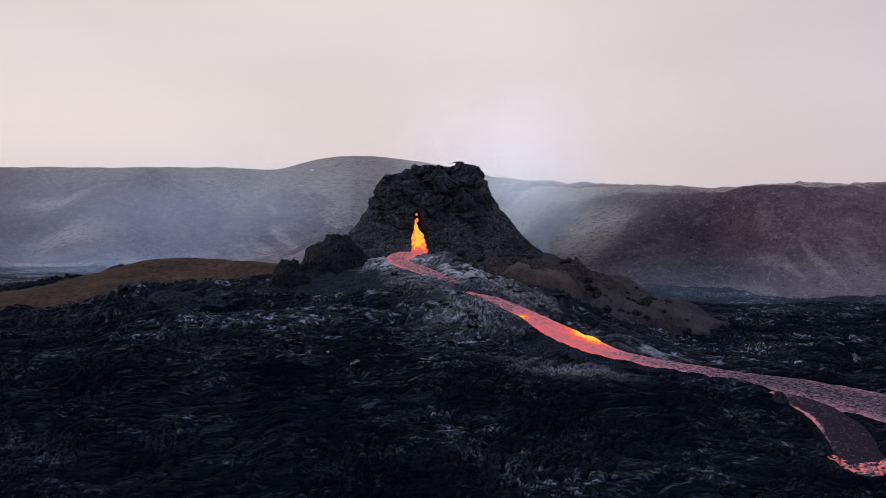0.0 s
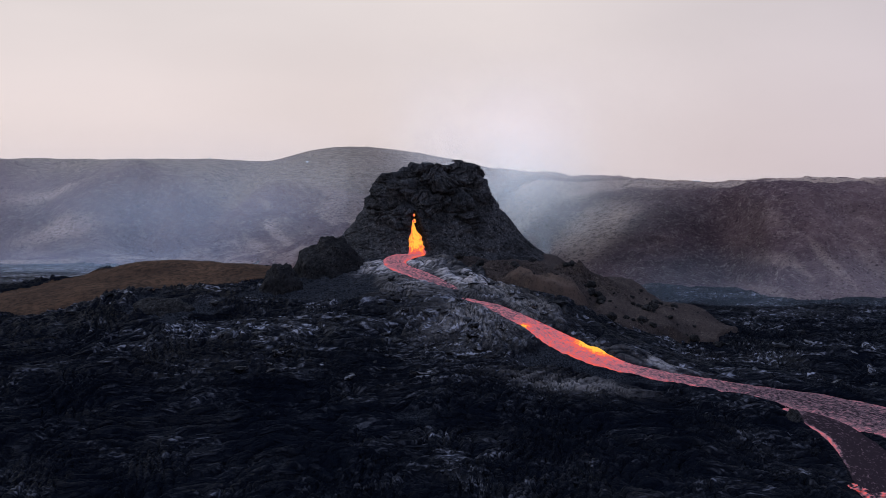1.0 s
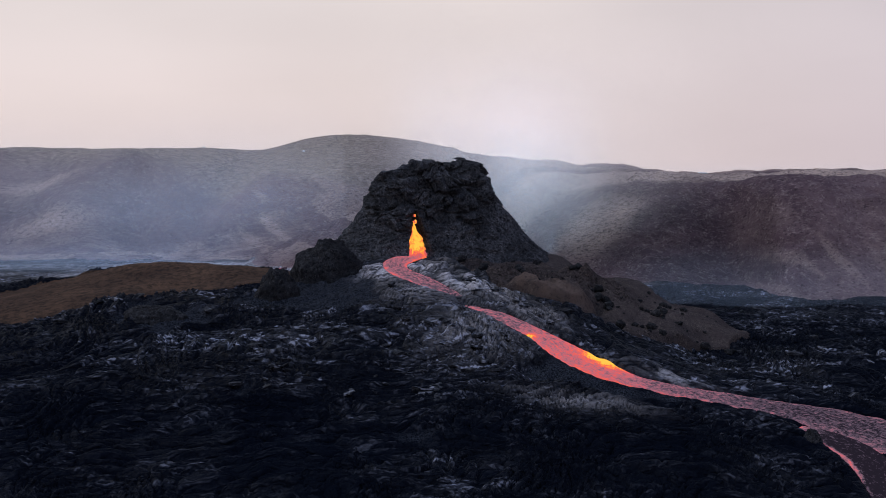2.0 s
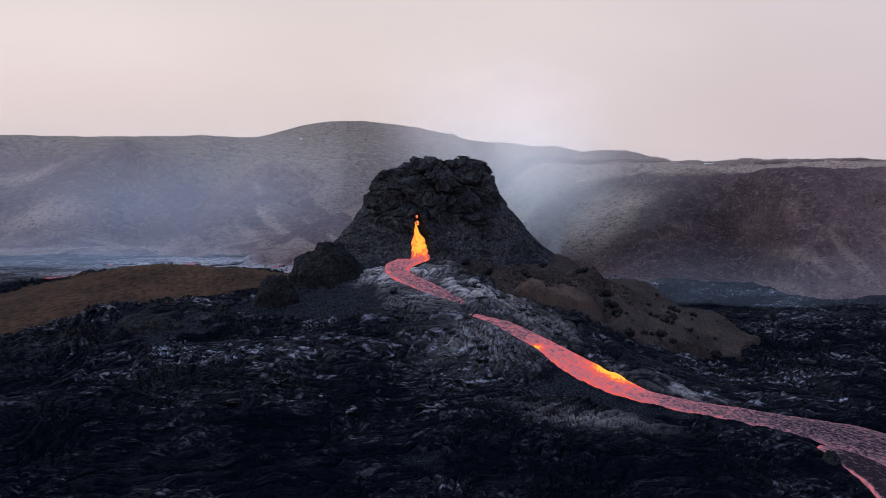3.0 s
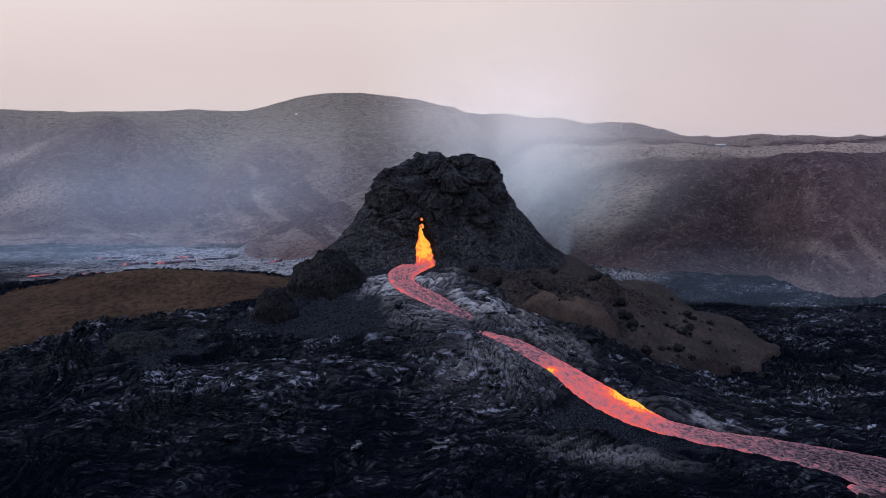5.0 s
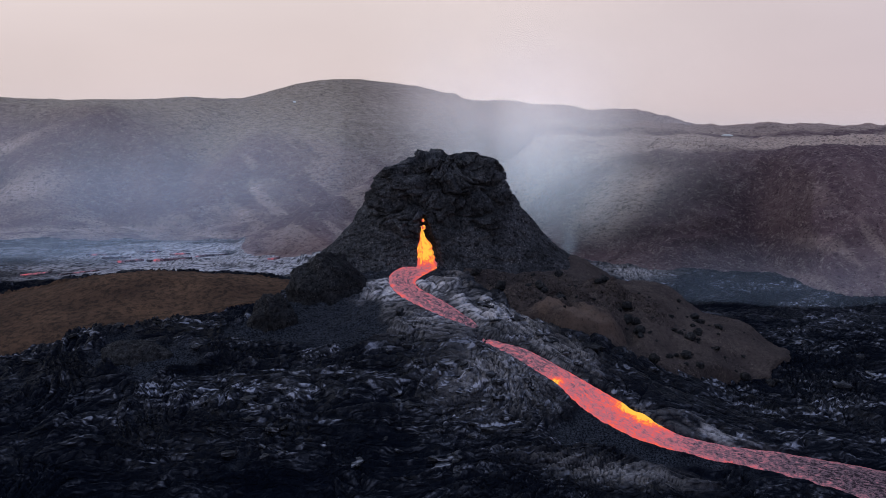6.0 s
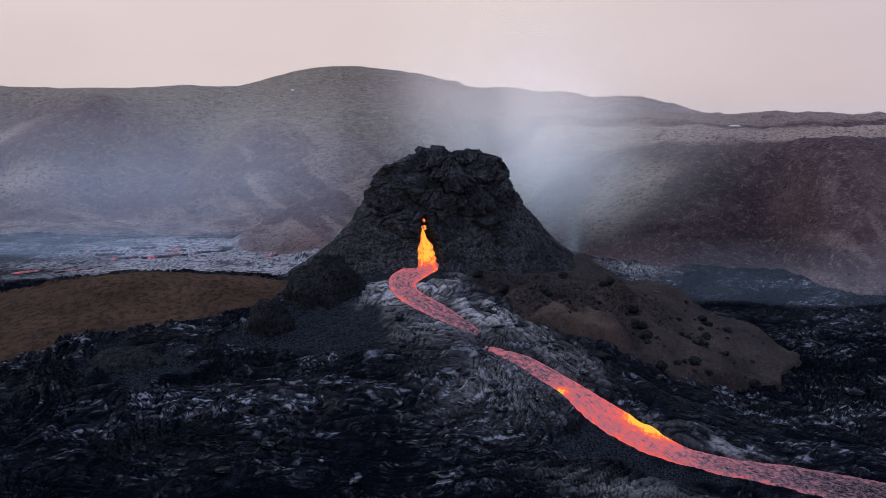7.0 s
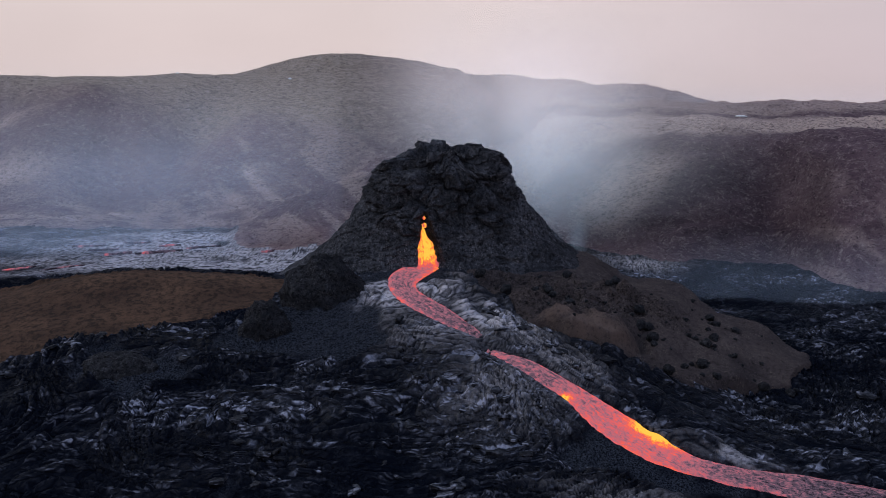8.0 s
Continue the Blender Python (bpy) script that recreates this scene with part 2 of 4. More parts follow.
def molten():
    """Flowing lava: hot skin that breaks through a cooling grey-red crust, drawn out along the flow."""
    m, t, out = material("molten_lava")
    uv = node(t, "ShaderNodeUVMap", uv_map="flow").outputs[0]
    along = node(t, "ShaderNodeMapping", {0: uv, 3: (0.9, 2.4, 1)}).outputs[0]
    curd = noise_of(t, along, 1.0, 8.0, 0.68, 0.9)
    ripple = noise_of(t, node(t, "ShaderNodeMapping", {0: uv, 3: (1.5, 0.7, 1)}).outputs[0], 1.0, 6.0, 0.7, 0.6)
    heat = attr(t, "hotness")
    cell = node(t, "ShaderNodeTexVoronoi", {"Vector": node(t, "ShaderNodeMapping", {0: uv, 3: (0.45, 1.0, 1)}).outputs[0], "Scale": 1.0, "Randomness": 1.0}, feature="DISTANCE_TO_EDGE").outputs["Distance"]
    seam = ramp(t, mth(t, "ADD", cell, mth(t, "MULTIPLY", mth(t, "SUBTRACT", ripple, 0.5), 0.35)), [(0.02, 0.07), (0.22, 0.0)])
    h = mth(t, "ADD", heat, mth(t, "MULTIPLY", mth(t, "SUBTRACT", curd, 0.51), 1.35))
    h = mth(t, "ADD", h, seam)
    h = mth(t, "ADD", h, mth(t, "MULTIPLY", mth(t, "SUBTRACT", ripple, 0.50), 0.75), True)
    glow = ramp(t, h, [(0.0, (0.004, 0.001, 0.002)), (0.20, (0.022, 0.005, 0.007)), (0.38, (0.22, 0.026, 0.032)),
                       (0.60, (0.68, 0.080, 0.080)), (0.78, (0.98, 0.14, 0.075)), (0.90, (1.0, 0.30, 0.03)), (1.0, (1.1, 0.58, 0.06))])
    b = surface(t, out, ramp(t, h, [(0.0, (0.022, 0.019, 0.025)), (0.14, (0.12, 0.095, 0.115)), (0.40, (0.25, 0.18, 0.20)), (0.70, (0.05, 0.03, 0.03))]), ramp(t, curd, [(0.3, 0.35), (0.7, 0.6)]),
                bump(t, curd, 0.6, 0.4), spec=0.0)
    t.links.new(glow, b.inputs["Emission Color"])
    b.inputs["Emission Strength"].default_value = 1.0
    return m


M_LAVA, M_HILL, M_SOIL, M_CONE, M_CRUST, M_MOLTEN = lava_rock(), hill_rock(), brown_soil(), scoria(), outcrop_rock(), molten()
M_SNOW, M_SLAB = snow(), slab_rock()
M_SMOKE = smoke("white_smoke", col(0.66, 0.82, 0.90), col(0.93, 0.885, 0.86), (20, 54), 0.040, 0.05, 0.58, 0.165, (0.9, 0.5, 0.6))
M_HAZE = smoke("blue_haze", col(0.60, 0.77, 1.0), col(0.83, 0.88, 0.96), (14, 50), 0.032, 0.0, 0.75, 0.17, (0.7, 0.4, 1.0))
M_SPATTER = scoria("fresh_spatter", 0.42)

# ---- the lie of the land ----
def hash2(ix, iy, seed):
    h = (ix.astype(np.int64) * 374761393 + iy.astype(np.int64) * 668265263 + seed * 974634541) & 0xFFFFFFFF
    h = ((h ^ (h >> 13)) * 1274126177) & 0xFFFFFFFF
    return ((h ^ (h >> 16)) & 0xFFFFFF) / float(0xFFFFFF)


def vnoise(x, y, seed=0):
    ix, iy = np.floor(x), np.floor(y)
    fx, fy = x - ix, y - iy
    fx, fy = fx * fx * fx * (fx * (fx * 6 - 15) + 10), fy * fy * fy * (fy * (fy * 6 - 15) + 10)
    a, b = hash2(ix, iy, seed), hash2(ix + 1, iy, seed)
    c, d = hash2(ix, iy + 1, seed), hash2(ix + 1, iy + 1, seed)
    return (a + (b - a) * fx) * (1 - fy) + (c + (d - c) * fx) * fy - 0.5


def fbm(x, y, octaves, seed=0, gain=0.5):
    s, amp = 0.0, 1.0
    for o in range(octaves):
        s = s + amp * vnoise(x, y, seed + o)
        x, y, amp = 1.93 * x + 0.37 * y + 11.3, 1.93 * y - 0.37 * x + 7.1, amp * gain
    return s


def cells(x, y, seed=0):
    """Nearest and second nearest distance to scattered seeds, the nearest seed's random numbers and offset."""
    ix, iy = np.floor(x), np.floor(y)
    f1, f2 = np.full(x.shape, 9.0), np.full(x.shape, 9.0)
    r1, r2, ox, oy = (np.zeros(x.shape) for _ in range(4))
    for dx in (-1, 0, 1):
        for dy in (-1, 0, 1):
            jx, jy = ix + dx, iy + dy
            px, py = x - jx - hash2(jx, jy, seed), y - jy - hash2(jx, jy, seed + 1)
            d = np.sqrt(px * px + py * py)
            near = d < f1
            f2 = np.where(near, f1, np.minimum(f2, d))
            f1 = np.where(near, d, f1)
            r1, r2 = np.where(near, hash2(jx, jy, seed + 2), r1), np.where(near, hash2(jx, jy, seed + 3), r2)
            ox, oy = np.where(near, px, ox), np.where(near, py, oy)
    return f1, f2, r1, r2, ox, oy


def sstep(a, b, v):
    k = np.clip((v - a) / (b - a), 0, 1)
    return k * k * (3 - 2 * k)


def mound(x, y, cx, cy, rx, ry, turn=0.0, power=1.0):
    c, s = math.cos(radians(turn)), math.sin(radians(turn))
    u, v = ((x - cx) * c + (y - cy) * s) / rx, (-(x - cx) * s + (y - cy) * c) / ry
    return np.exp(-((u * u + v * v) ** power))


CONE_X, CONE_Y = -2.0, 269.0
FLANK = ([-400, 100, 161, 187, 197, 207, 215, 226, 234, 243, 250, 257, 275, 290, 330], [-9, -5, -1.3, 1.0, 3.6, 7.0, 10.5, 14.3, 17.6, 19.6, 20.8, 22.3, 18, 13, 12])
LEFT = ([-400, 100, 161, 187, 203, 217, 228, 236, 250, 262, 284, 330], [-9, -5, -1.5, 1.5, 6.3, 10.4, 14.6, 16.6, 17.2, 16.2, 12, 12])
RIGHT = ([-400, 100, 161, 191, 212, 234, 248, 272, 292, 310, 330], [-12, -8, -3, 0.2, 1.7, 3.0, 3.6, 5.0, 6.3, 8.0, 10])


def smooth_line(v, line):
    return sum(np.interp(v + o, *line) for o in (-6, -3, 0, 3, 6)) / 5


def spur(x, y):
    """Ridge that climbs behind the cone."""
    along = np.clip(0.46 * (x + 57 + 3 * fbm(x / 9, y / 9, 3, 35)), 0, 24)
    along = along * sstep(8, -20, x)
    return along * np.exp(-(np.abs(y - 325 - 0.30 * (x + 22)) / 16) ** 2.2)


def lie(x, y):
    """Height of the land without its small relief."""
    wx = x + 6 * fbm(x / 40, y / 40, 2, 31)
    wy = y + 5 * fbm(x / 36, y / 36, 2, 41)
    right = sstep(16, 64, wx + 0.10 * (y - 230))
    left = sstep(-8, -36, wx)
    z = smooth_line(wy, FLANK) * (1 - right) * (1 - left) + smooth_line(wy, LEFT) * left + smooth_line(wy, RIGHT) * right * (1 - left)
    # brown mound of old soil
    z = z + 3.6 * mound(x, y, -62, 257, 26, 12, 4) - 6.0 * sstep(-66, -118, x) * sstep(200, 240, y) * sstep(300, 255, y)
    # valley side, left: foot, slope, crest, peak
    foot = 326 + 17 * sstep(-70, -130, x) + 5 * fbm(x / 30, x * 0 + 3, 2, 5)
    rise = (28.0 + 3 * sstep(-90, -150, x)) * (0.495 * sstep(0, 34, y - foot) + 0.505 * sstep(6, 62, y - foot))
    rise = rise + 8.0 * mound(x, y, -38, 430, 30, 24) + 3.4 * mound(x, y, -5, 426, 30, 20) + 2.0 * mound(x, y, -150, 400, 50, 24)
    rise = rise + 6 * mound(x, y, -112, 374, 20, 13, 20) - 6.5 * mound(x, y, -74, 364, 8, 26, -16) - 4.5 * mound(x, y, -97, 352, 12, 10, 10) + 3.2 * mound(x, y, -86, 400, 28, 16)
    # spur behind the cone
    rise = rise + spur(x, y)
    wl = sstep(34, 4, x)
    # valley side, right
    footr = 304 + 8 * sstep(60, 30, x) - 16 * sstep(82, 98, x) + 4 * fbm(x / 25, x * 0 + 9, 2, 6)
    riser = 28.0 * (0.62 * sstep(-2, 34, y - footr) + 0.38 * sstep(4, 48, y - footr)) - 1.5 * sstep(350, 420, y)
    riser = riser + 2.5 * mound(x, y, 118, 304, 22, 26, 35) + 1.5 * mound(x, y, 54, 326, 16, 12) - 2.5 * mound(x, y, 84, 314, 10, 14, 30)
    riser = riser - 1.2
    z = z + np.maximum(rise, 0) * wl + np.maximum(riser, 0) * (1 - wl) * sstep(18, 46, x + 0.25 * (y - 300))
    # beyond the crests the land falls away
    edge = 426 - 20 * sstep(20, 60, x) - 28 * sstep(-60, -105, x)
    z = z - 0.24 * np.maximum(y - edge, 0) - 0.0006 * np.maximum(y - 450, 0) ** 1.5 + 11.0 * mound(x, y, 54, 442, 42, 13, 0, 1.5)
    z = z - 0.16 * np.maximum(np.abs(x) - 260, 0)
    return z


def hill_mask(x, y):
    """1 on the old hillsides, 0 on young lava."""
    n = 9 * fbm(x / 16, y / 16, 3, 77)
    l = sstep(-3, 3, y + 0.5 * n - 323)
    l = np.maximum(l, sstep(-3, 3, y + 0.5 * n - (311 - 0.75 * (x + 46))) * sstep(-56, -46, x + 0.3 * n))
    l = np.maximum(l, sstep(0.6, 2.2, spur(x, y) + 0.1 * n))
    r = sstep(-2.5, 2.5, y + 0.5 * n - (305 + 8 * sstep(60, 30, x) - 16 * sstep(82, 98, x)))
    return np.where(x < 16, l, r)


def soil_mask(x, y):
    n = 5 * fbm(x / 9, y / 9, 3, 88)
    front = 243.5 + 0.36 * (x + 35)
    return sstep(-0.8, 0.8, y + n - front) * sstep(264, 260, y + 0.5 * n) * sstep(-33, -37, x + 0.6 * n)


def ash_mask(x, y):
    n = fbm(x / 7, y / 7, 3, 99)
    a = mound(x, y, -27, 234, 12, 8, 10) * 1.4 + mound(x, y, -59, 223, 11, 5) * 1.2 + mound(x, y, -17, 228, 5, 4) + mound(x, y, CONE_X, CONE_Y, 36, 24) * 1.3
    a = a + 1.0 * mound(x, y, 20, 207, 6, 6, -40) + 0.75 * mound(x, y, 33, 199.5, 13, 3.2, -12)
    return sstep(0.35, 0.75, a + 0.9 * n)


RIVER_UP = [(-5.8, 257.2, 2.4), (-7.0, 254.8, 2.9), (-9.6, 251.0, 3.0), (-10.7, 247.4, 2.6), (-9.4, 243.0, 2.4), (-6.0, 238.8, 2.2), (-2.2, 235.0, 1.8), (1.2, 232.2, 1.2), (3.2, 230.2, 0.6)]
RIVER_LOW = [(4.2, 226.9, 0.5), (9.6, 224.0, 1.4), (14.0, 220.6, 1.8), (18.3, 216.8, 2.0), (22.0, 212.6, 2.7), (26.6, 208.4, 3.0), (32.0, 204.9, 2.6), (38.0, 202.8, 2.2),
             (45.0, 202.2, 2.7), (56.5, 200.8, 4.6), (66.5, 195.6, 6.2), (75.0, 186.5, 7.2), (84.0, 176.0, 8.0), (96.0, 162.0, 8.5)]
RIVER_SIDE = [(60.6, 190.8, 0.8), (63.4, 187.4, 2.6), (66.0, 181.5, 3.6), (66.8, 173.5, 3.9), (65.6, 165.0, 3.8), (64.4, 159.0, 3.8), (62.8, 154.0, 3.4), (61.8, 150.5, 2.4), (61.0, 148.6, 0.8)]


def spline(points, step):
    """Points about step apart on a smooth line through the given ones, each with its half width."""
    pts = [Vector(p) for p in points]
    pts = [2 * pts[0] - pts[1], *pts, 2 * pts[-1] - pts[-2]]
    out = []
    for a, b, c, d in zip(pts, pts[1:], pts[2:], pts[3:]):
        n = max(2, int((c - b).xy.length / step))
        for i in range(n):
            k = i / n
            out.append(0.5 * (2 * b + (c - a) * k + (2 * a - 5 * b + 4 * c - d) * k * k + (3 * b - a - 3 * c + d) * k ** 3))
    out.append(pts[-2])
    return np.array([tuple(p) for p in out])


FLOWS = [spline(r, 0.7) for r in (RIVER_UP, RIVER_LOW, RIVER_SIDE)]


def from_rivers(x, y):
    """How far past a river's edge a place lies: below 0 in the river."""
    best = np.full(x.shape, 50.0)
    for flow in FLOWS:
        box = (x > flow[:, 0].min() - 20) & (x < flow[:, 0].max() + 20) & (y > flow[:, 1].min() - 20) & (y < flow[:, 1].max() + 20)
        bx, by = x[box], y[box]
        b = np.full(bx.shape, 50.0)
        for px, py, w in flow[::2]:
            b = np.minimum(b, np.hypot(bx - px, by - py) - w)
        best[box] = np.minimum(best[box], b)
    return best


def relief(x, y, hill, soil, ash):
    """Small relief of the land, each lava plate's tone with crest light and crack shade painted in, and the pale sheet.
    """
    wa, wb = fbm(x / 9, y / 9, 3, 3), fbm(x / 9, y / 9, 3, 13)
    turn = 1.1 * fbm(x / 30, y / 30, 2, 23)
    u, v = x + 4.5 * wa, y + 3.6 * wb
    cu, su = np.cos(turn), np.sin(turn)
    a, b = cu * u + su * v, cu * v - su * u
    big = fbm(x / 20, y / 16, 3, 50)
    f1, f2, r1, r2, ox, oy = cells(a / 7.5, b / 4.2, 60)
    g1, g2, s1, s2, px, py = cells(a / 3.0 + 40, b / 1.9, 70)
    crack, crack2 = sstep(0.0, 0.26, f2 - f1), sstep(0.0, 0.34, g2 - g1)
    rough = sstep(-0.12, 0.22, fbm(x / 17, y / 13, 3, 90))
    # ropes: arcs about a place off to one side of each lobe
    bow = np.hypot(3.6 * (ox - 1.2 * np.cos(6.283 * r2)), 4.6 * (oy - 1.2 * np.sin(6.283 * r2)))
    rope = np.abs(np.sin(math.pi * (bow / (0.9 + 0.7 * r1) + 0.8 * wa))) ** 0.7
    bow2 = np.hypot(1.5 * (px - 1.2 * np.cos(6.283 * s2)), 2.0 * (py - 1.2 * np.sin(6.283 * s2)))
    rope2 = np.abs(np.sin(math.pi * (bow2 / 0.75 + 0.6 * wb))) ** 0.7
    plate = np.sqrt(crack) * (0.9 * (1 - f1 * f1) + 1.2 * r1 + 1.6 * (ox * (r2 - 0.5) + oy * (r1 - 0.3)))
    small = np.sqrt(crack2) * (0.55 * (1 - g1 * g1) + 0.5 * s1 + 0.7 * (px * (s2 - 0.5) + py * (s1 - 0.35)))
    lava = 2.4 * big + 0.52 * plate + (0.12 + 0.40 * rough) * small + crack * 0.24 * rope * (1.1 - rough) + crack2 * 0.15 * rope2 * (0.3 + rough)
    lava = lava * (1 - 0.84 * sstep(272, 284, y) * (x < 16)) * (1 - 0.5 * sstep(258, 276, y) * (x >= 16))
    river = from_rivers(x, y)
    calm = sstep(0.0, 3.5, river)
    lava = lava * (0.15 + 0.85 * calm) + 0.40 * np.exp(-((river - 0.9) / 0.7) ** 2) - 0.5 * sstep(0.4, -0.4, river)
    scoria_ = 0.9 * big + 0.7 * fbm(x / 2.2, y / 1.8, 4, 27, 0.6)
    ledge = fbm(x / 26 + 0.5, y / 9, 4, 52)
    stony = 2.8 * fbm(x / 24, y / 15, 4, 51) + 2.2 * (0.5 - np.abs(fbm(x / 14 + y / 34, y / 6, 4, 56))) + 1.1 * (np.floor(ledge * 7) / 7 + 0.14 * sstep(0.7, 1.0, ledge * 7 - np.floor(ledge * 7))) + 0.45 * fbm(x / 2.6, y / 2.2, 3, 53) - 1.0
    stony = stony * (1 - 0.62 * sstep(368, 392, y + 0.25 * (x + 100)) * sstep(16, -20, x))
    dirt = 0.7 * fbm(x / 12, y / 12, 3, 54) + 0.12 * fbm(x / 1.2, y / 1.2, 3, 55)
    z = lava * (1 - ash) + (scoria_ * calm - 0.4 * sstep(0.4, -0.4, river)) * ash
    z = z * (1 - soil) + dirt * soil
    z = z * (1 - hill) + stony * hill
    # greyer skin, partly sky sheen put into the colour: round the upper river, on the flank below the soil mound, on
    # the far valley floor
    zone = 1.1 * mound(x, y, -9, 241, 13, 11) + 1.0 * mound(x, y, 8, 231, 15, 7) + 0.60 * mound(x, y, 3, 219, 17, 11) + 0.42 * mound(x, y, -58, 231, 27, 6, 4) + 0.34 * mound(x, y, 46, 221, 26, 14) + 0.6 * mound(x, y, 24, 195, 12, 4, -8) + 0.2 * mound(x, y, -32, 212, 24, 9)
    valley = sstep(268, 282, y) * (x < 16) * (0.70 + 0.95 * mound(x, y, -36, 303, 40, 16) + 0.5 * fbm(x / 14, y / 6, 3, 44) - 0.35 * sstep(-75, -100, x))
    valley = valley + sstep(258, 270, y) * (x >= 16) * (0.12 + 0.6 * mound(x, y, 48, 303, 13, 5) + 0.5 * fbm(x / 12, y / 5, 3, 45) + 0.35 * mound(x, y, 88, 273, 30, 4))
    # near field painted darker, in place of a lens vignette
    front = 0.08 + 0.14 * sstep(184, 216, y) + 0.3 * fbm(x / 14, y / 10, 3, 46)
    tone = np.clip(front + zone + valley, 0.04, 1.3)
    # far valley floor: pale crust, lightened further for haze and sky sheen
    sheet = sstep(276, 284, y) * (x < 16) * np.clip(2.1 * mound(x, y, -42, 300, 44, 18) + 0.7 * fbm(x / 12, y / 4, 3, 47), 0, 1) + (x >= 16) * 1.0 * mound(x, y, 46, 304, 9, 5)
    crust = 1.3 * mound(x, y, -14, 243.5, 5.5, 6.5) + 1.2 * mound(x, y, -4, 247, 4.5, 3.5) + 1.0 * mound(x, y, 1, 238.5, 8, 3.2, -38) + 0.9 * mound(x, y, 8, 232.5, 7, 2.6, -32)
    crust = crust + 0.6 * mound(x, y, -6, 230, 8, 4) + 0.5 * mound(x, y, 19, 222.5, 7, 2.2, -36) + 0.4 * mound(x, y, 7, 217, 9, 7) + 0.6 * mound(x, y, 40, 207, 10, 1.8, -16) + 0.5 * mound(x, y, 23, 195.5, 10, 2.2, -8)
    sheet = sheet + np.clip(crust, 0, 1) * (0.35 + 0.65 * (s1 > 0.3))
    # light put into the tone: rope crests lighter, troughs and cracks darker
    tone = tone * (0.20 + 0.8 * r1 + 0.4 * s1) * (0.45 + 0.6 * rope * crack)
    return z, tone, np.clip(sheet * crack2, 0, 1)


RIM = [(1, 254), (5, 247), (10, 239), (12.5, 232.5), (17, 229.8), (26, 229.6), (33, 226.2), (42, 227.5), (51, 230.5), (59, 235), (67, 242), (71, 250), (66, 257), (55, 264), (44, 272), (28, 276), (8, 266)]
KNOTS = [(2.6, 252, 21.2), (10, 245, 20.2), (14.5, 238, 18.2), (16, 234.5, 17.6), (24, 234.5, 16.4), (28, 240, 16.6), (33, 236, 12.6), (34.5, 227, 8.6), (44, 234, 8.0), (58, 235, 4.2), (70, 250, 4.5),
         (46, 246, 9.6), (36, 247, 14.2), (30, 252, 18.2), (20, 254, 20.4), (40, 258, 14.5), (54, 258, 8.4), (42, 270, 14.0), (24, 268, 20.0)]


def outcrop_shape(x, y):
    """Whether a place lies on the outcrop (0 to 1), its height, and how rugged it is."""
    wx, wy = x + 2.4 * fbm(x / 5, y / 5, 4, 201), y + 2.4 * fbm(x / 5 + 7, y / 5, 4, 206)
    odd, gap = np.zeros(x.shape, bool), np.full(x.shape, 1e9)
    for (ax, ay), (bx, by) in zip(RIM, RIM[1:] + RIM[:1]):
        odd ^= ((ay > wy) != (by > wy)) & (wx < (bx - ax) * (wy - ay) / (by - ay + 1e-9) + ax)
        k = np.clip(((wx - ax) * (bx - ax) + (wy - ay) * (by - ay)) / ((bx - ax) ** 2 + (by - ay) ** 2), 0, 1)
        gap = np.minimum(gap, np.hypot(wx - ax - k * (bx - ax), wy - ay - k * (by - ay)))
    inside = sstep(-1.2, 1.2, np.where(odd, gap, -gap))
    total, z = 0.0, 0.0
    for px, py, pz in KNOTS:
        w = 1 / ((x - px) ** 2 + (y - py) ** 2 + 6) ** 1.6
        total, z = total + w, z + w * pz
    z = z / total + 0.5
    rugged = np.clip(1.15 * mound(x, y, 18, 245, 15, 11, -10, 2) + 1.1 * mound(x, y, 36, 250, 9, 6, -25, 2) + 0.10, 0, 1)
    shelf = (2.1 + 1.6 * fbm(x / 3, y / 3, 3, 209)) * mound(wx, wy, 22.5, 233.6, 8.2, 4.2, 8, 8) - 1.3 * mound(x, y, 21, 240.5, 9, 1.3, 8) - 2.2 * mound(x, y, 33, 235.5, 1.6, 6, -18)
    ledge = fbm(x / 9, y / 5, 3, 202) * 5
    steps = np.floor(ledge) + sstep(0.6, 1.0, ledge - np.floor(ledge))
    lumps = 1.0 * fbm(x / 4, y / 3, 4, 203) + 0.9 * (0.3 - np.abs(fbm(x / 2.2, y / 2.2, 3, 204)))
    crag = 1.5 * mound(x, y, 31, 251.5, 4.5, 2.2, -12, 2) + 1.3 * mound(x, y, 40, 248.5, 4, 1.8, -30, 2) + 1.0 * mound(x, y, 24, 247, 3.5, 1.6, 10, 2)
    z = z + shelf + crag + rugged * (0.60 * steps + 1.6 * lumps) + 0.35 * fbm(x / 6, y / 6, 4, 207) + 0.12 * fbm(x / 1.3, y / 1.3, 2, 208)
    return inside, z, rugged


def axis(pieces):
    out = [pieces[0][0]]
    for lo, hi, step in pieces:
        n = max(1, round((hi - lo) / step))
        out += [lo + (hi - lo) * (i + 1) / n for i in range(n)]
    return np.array(out)


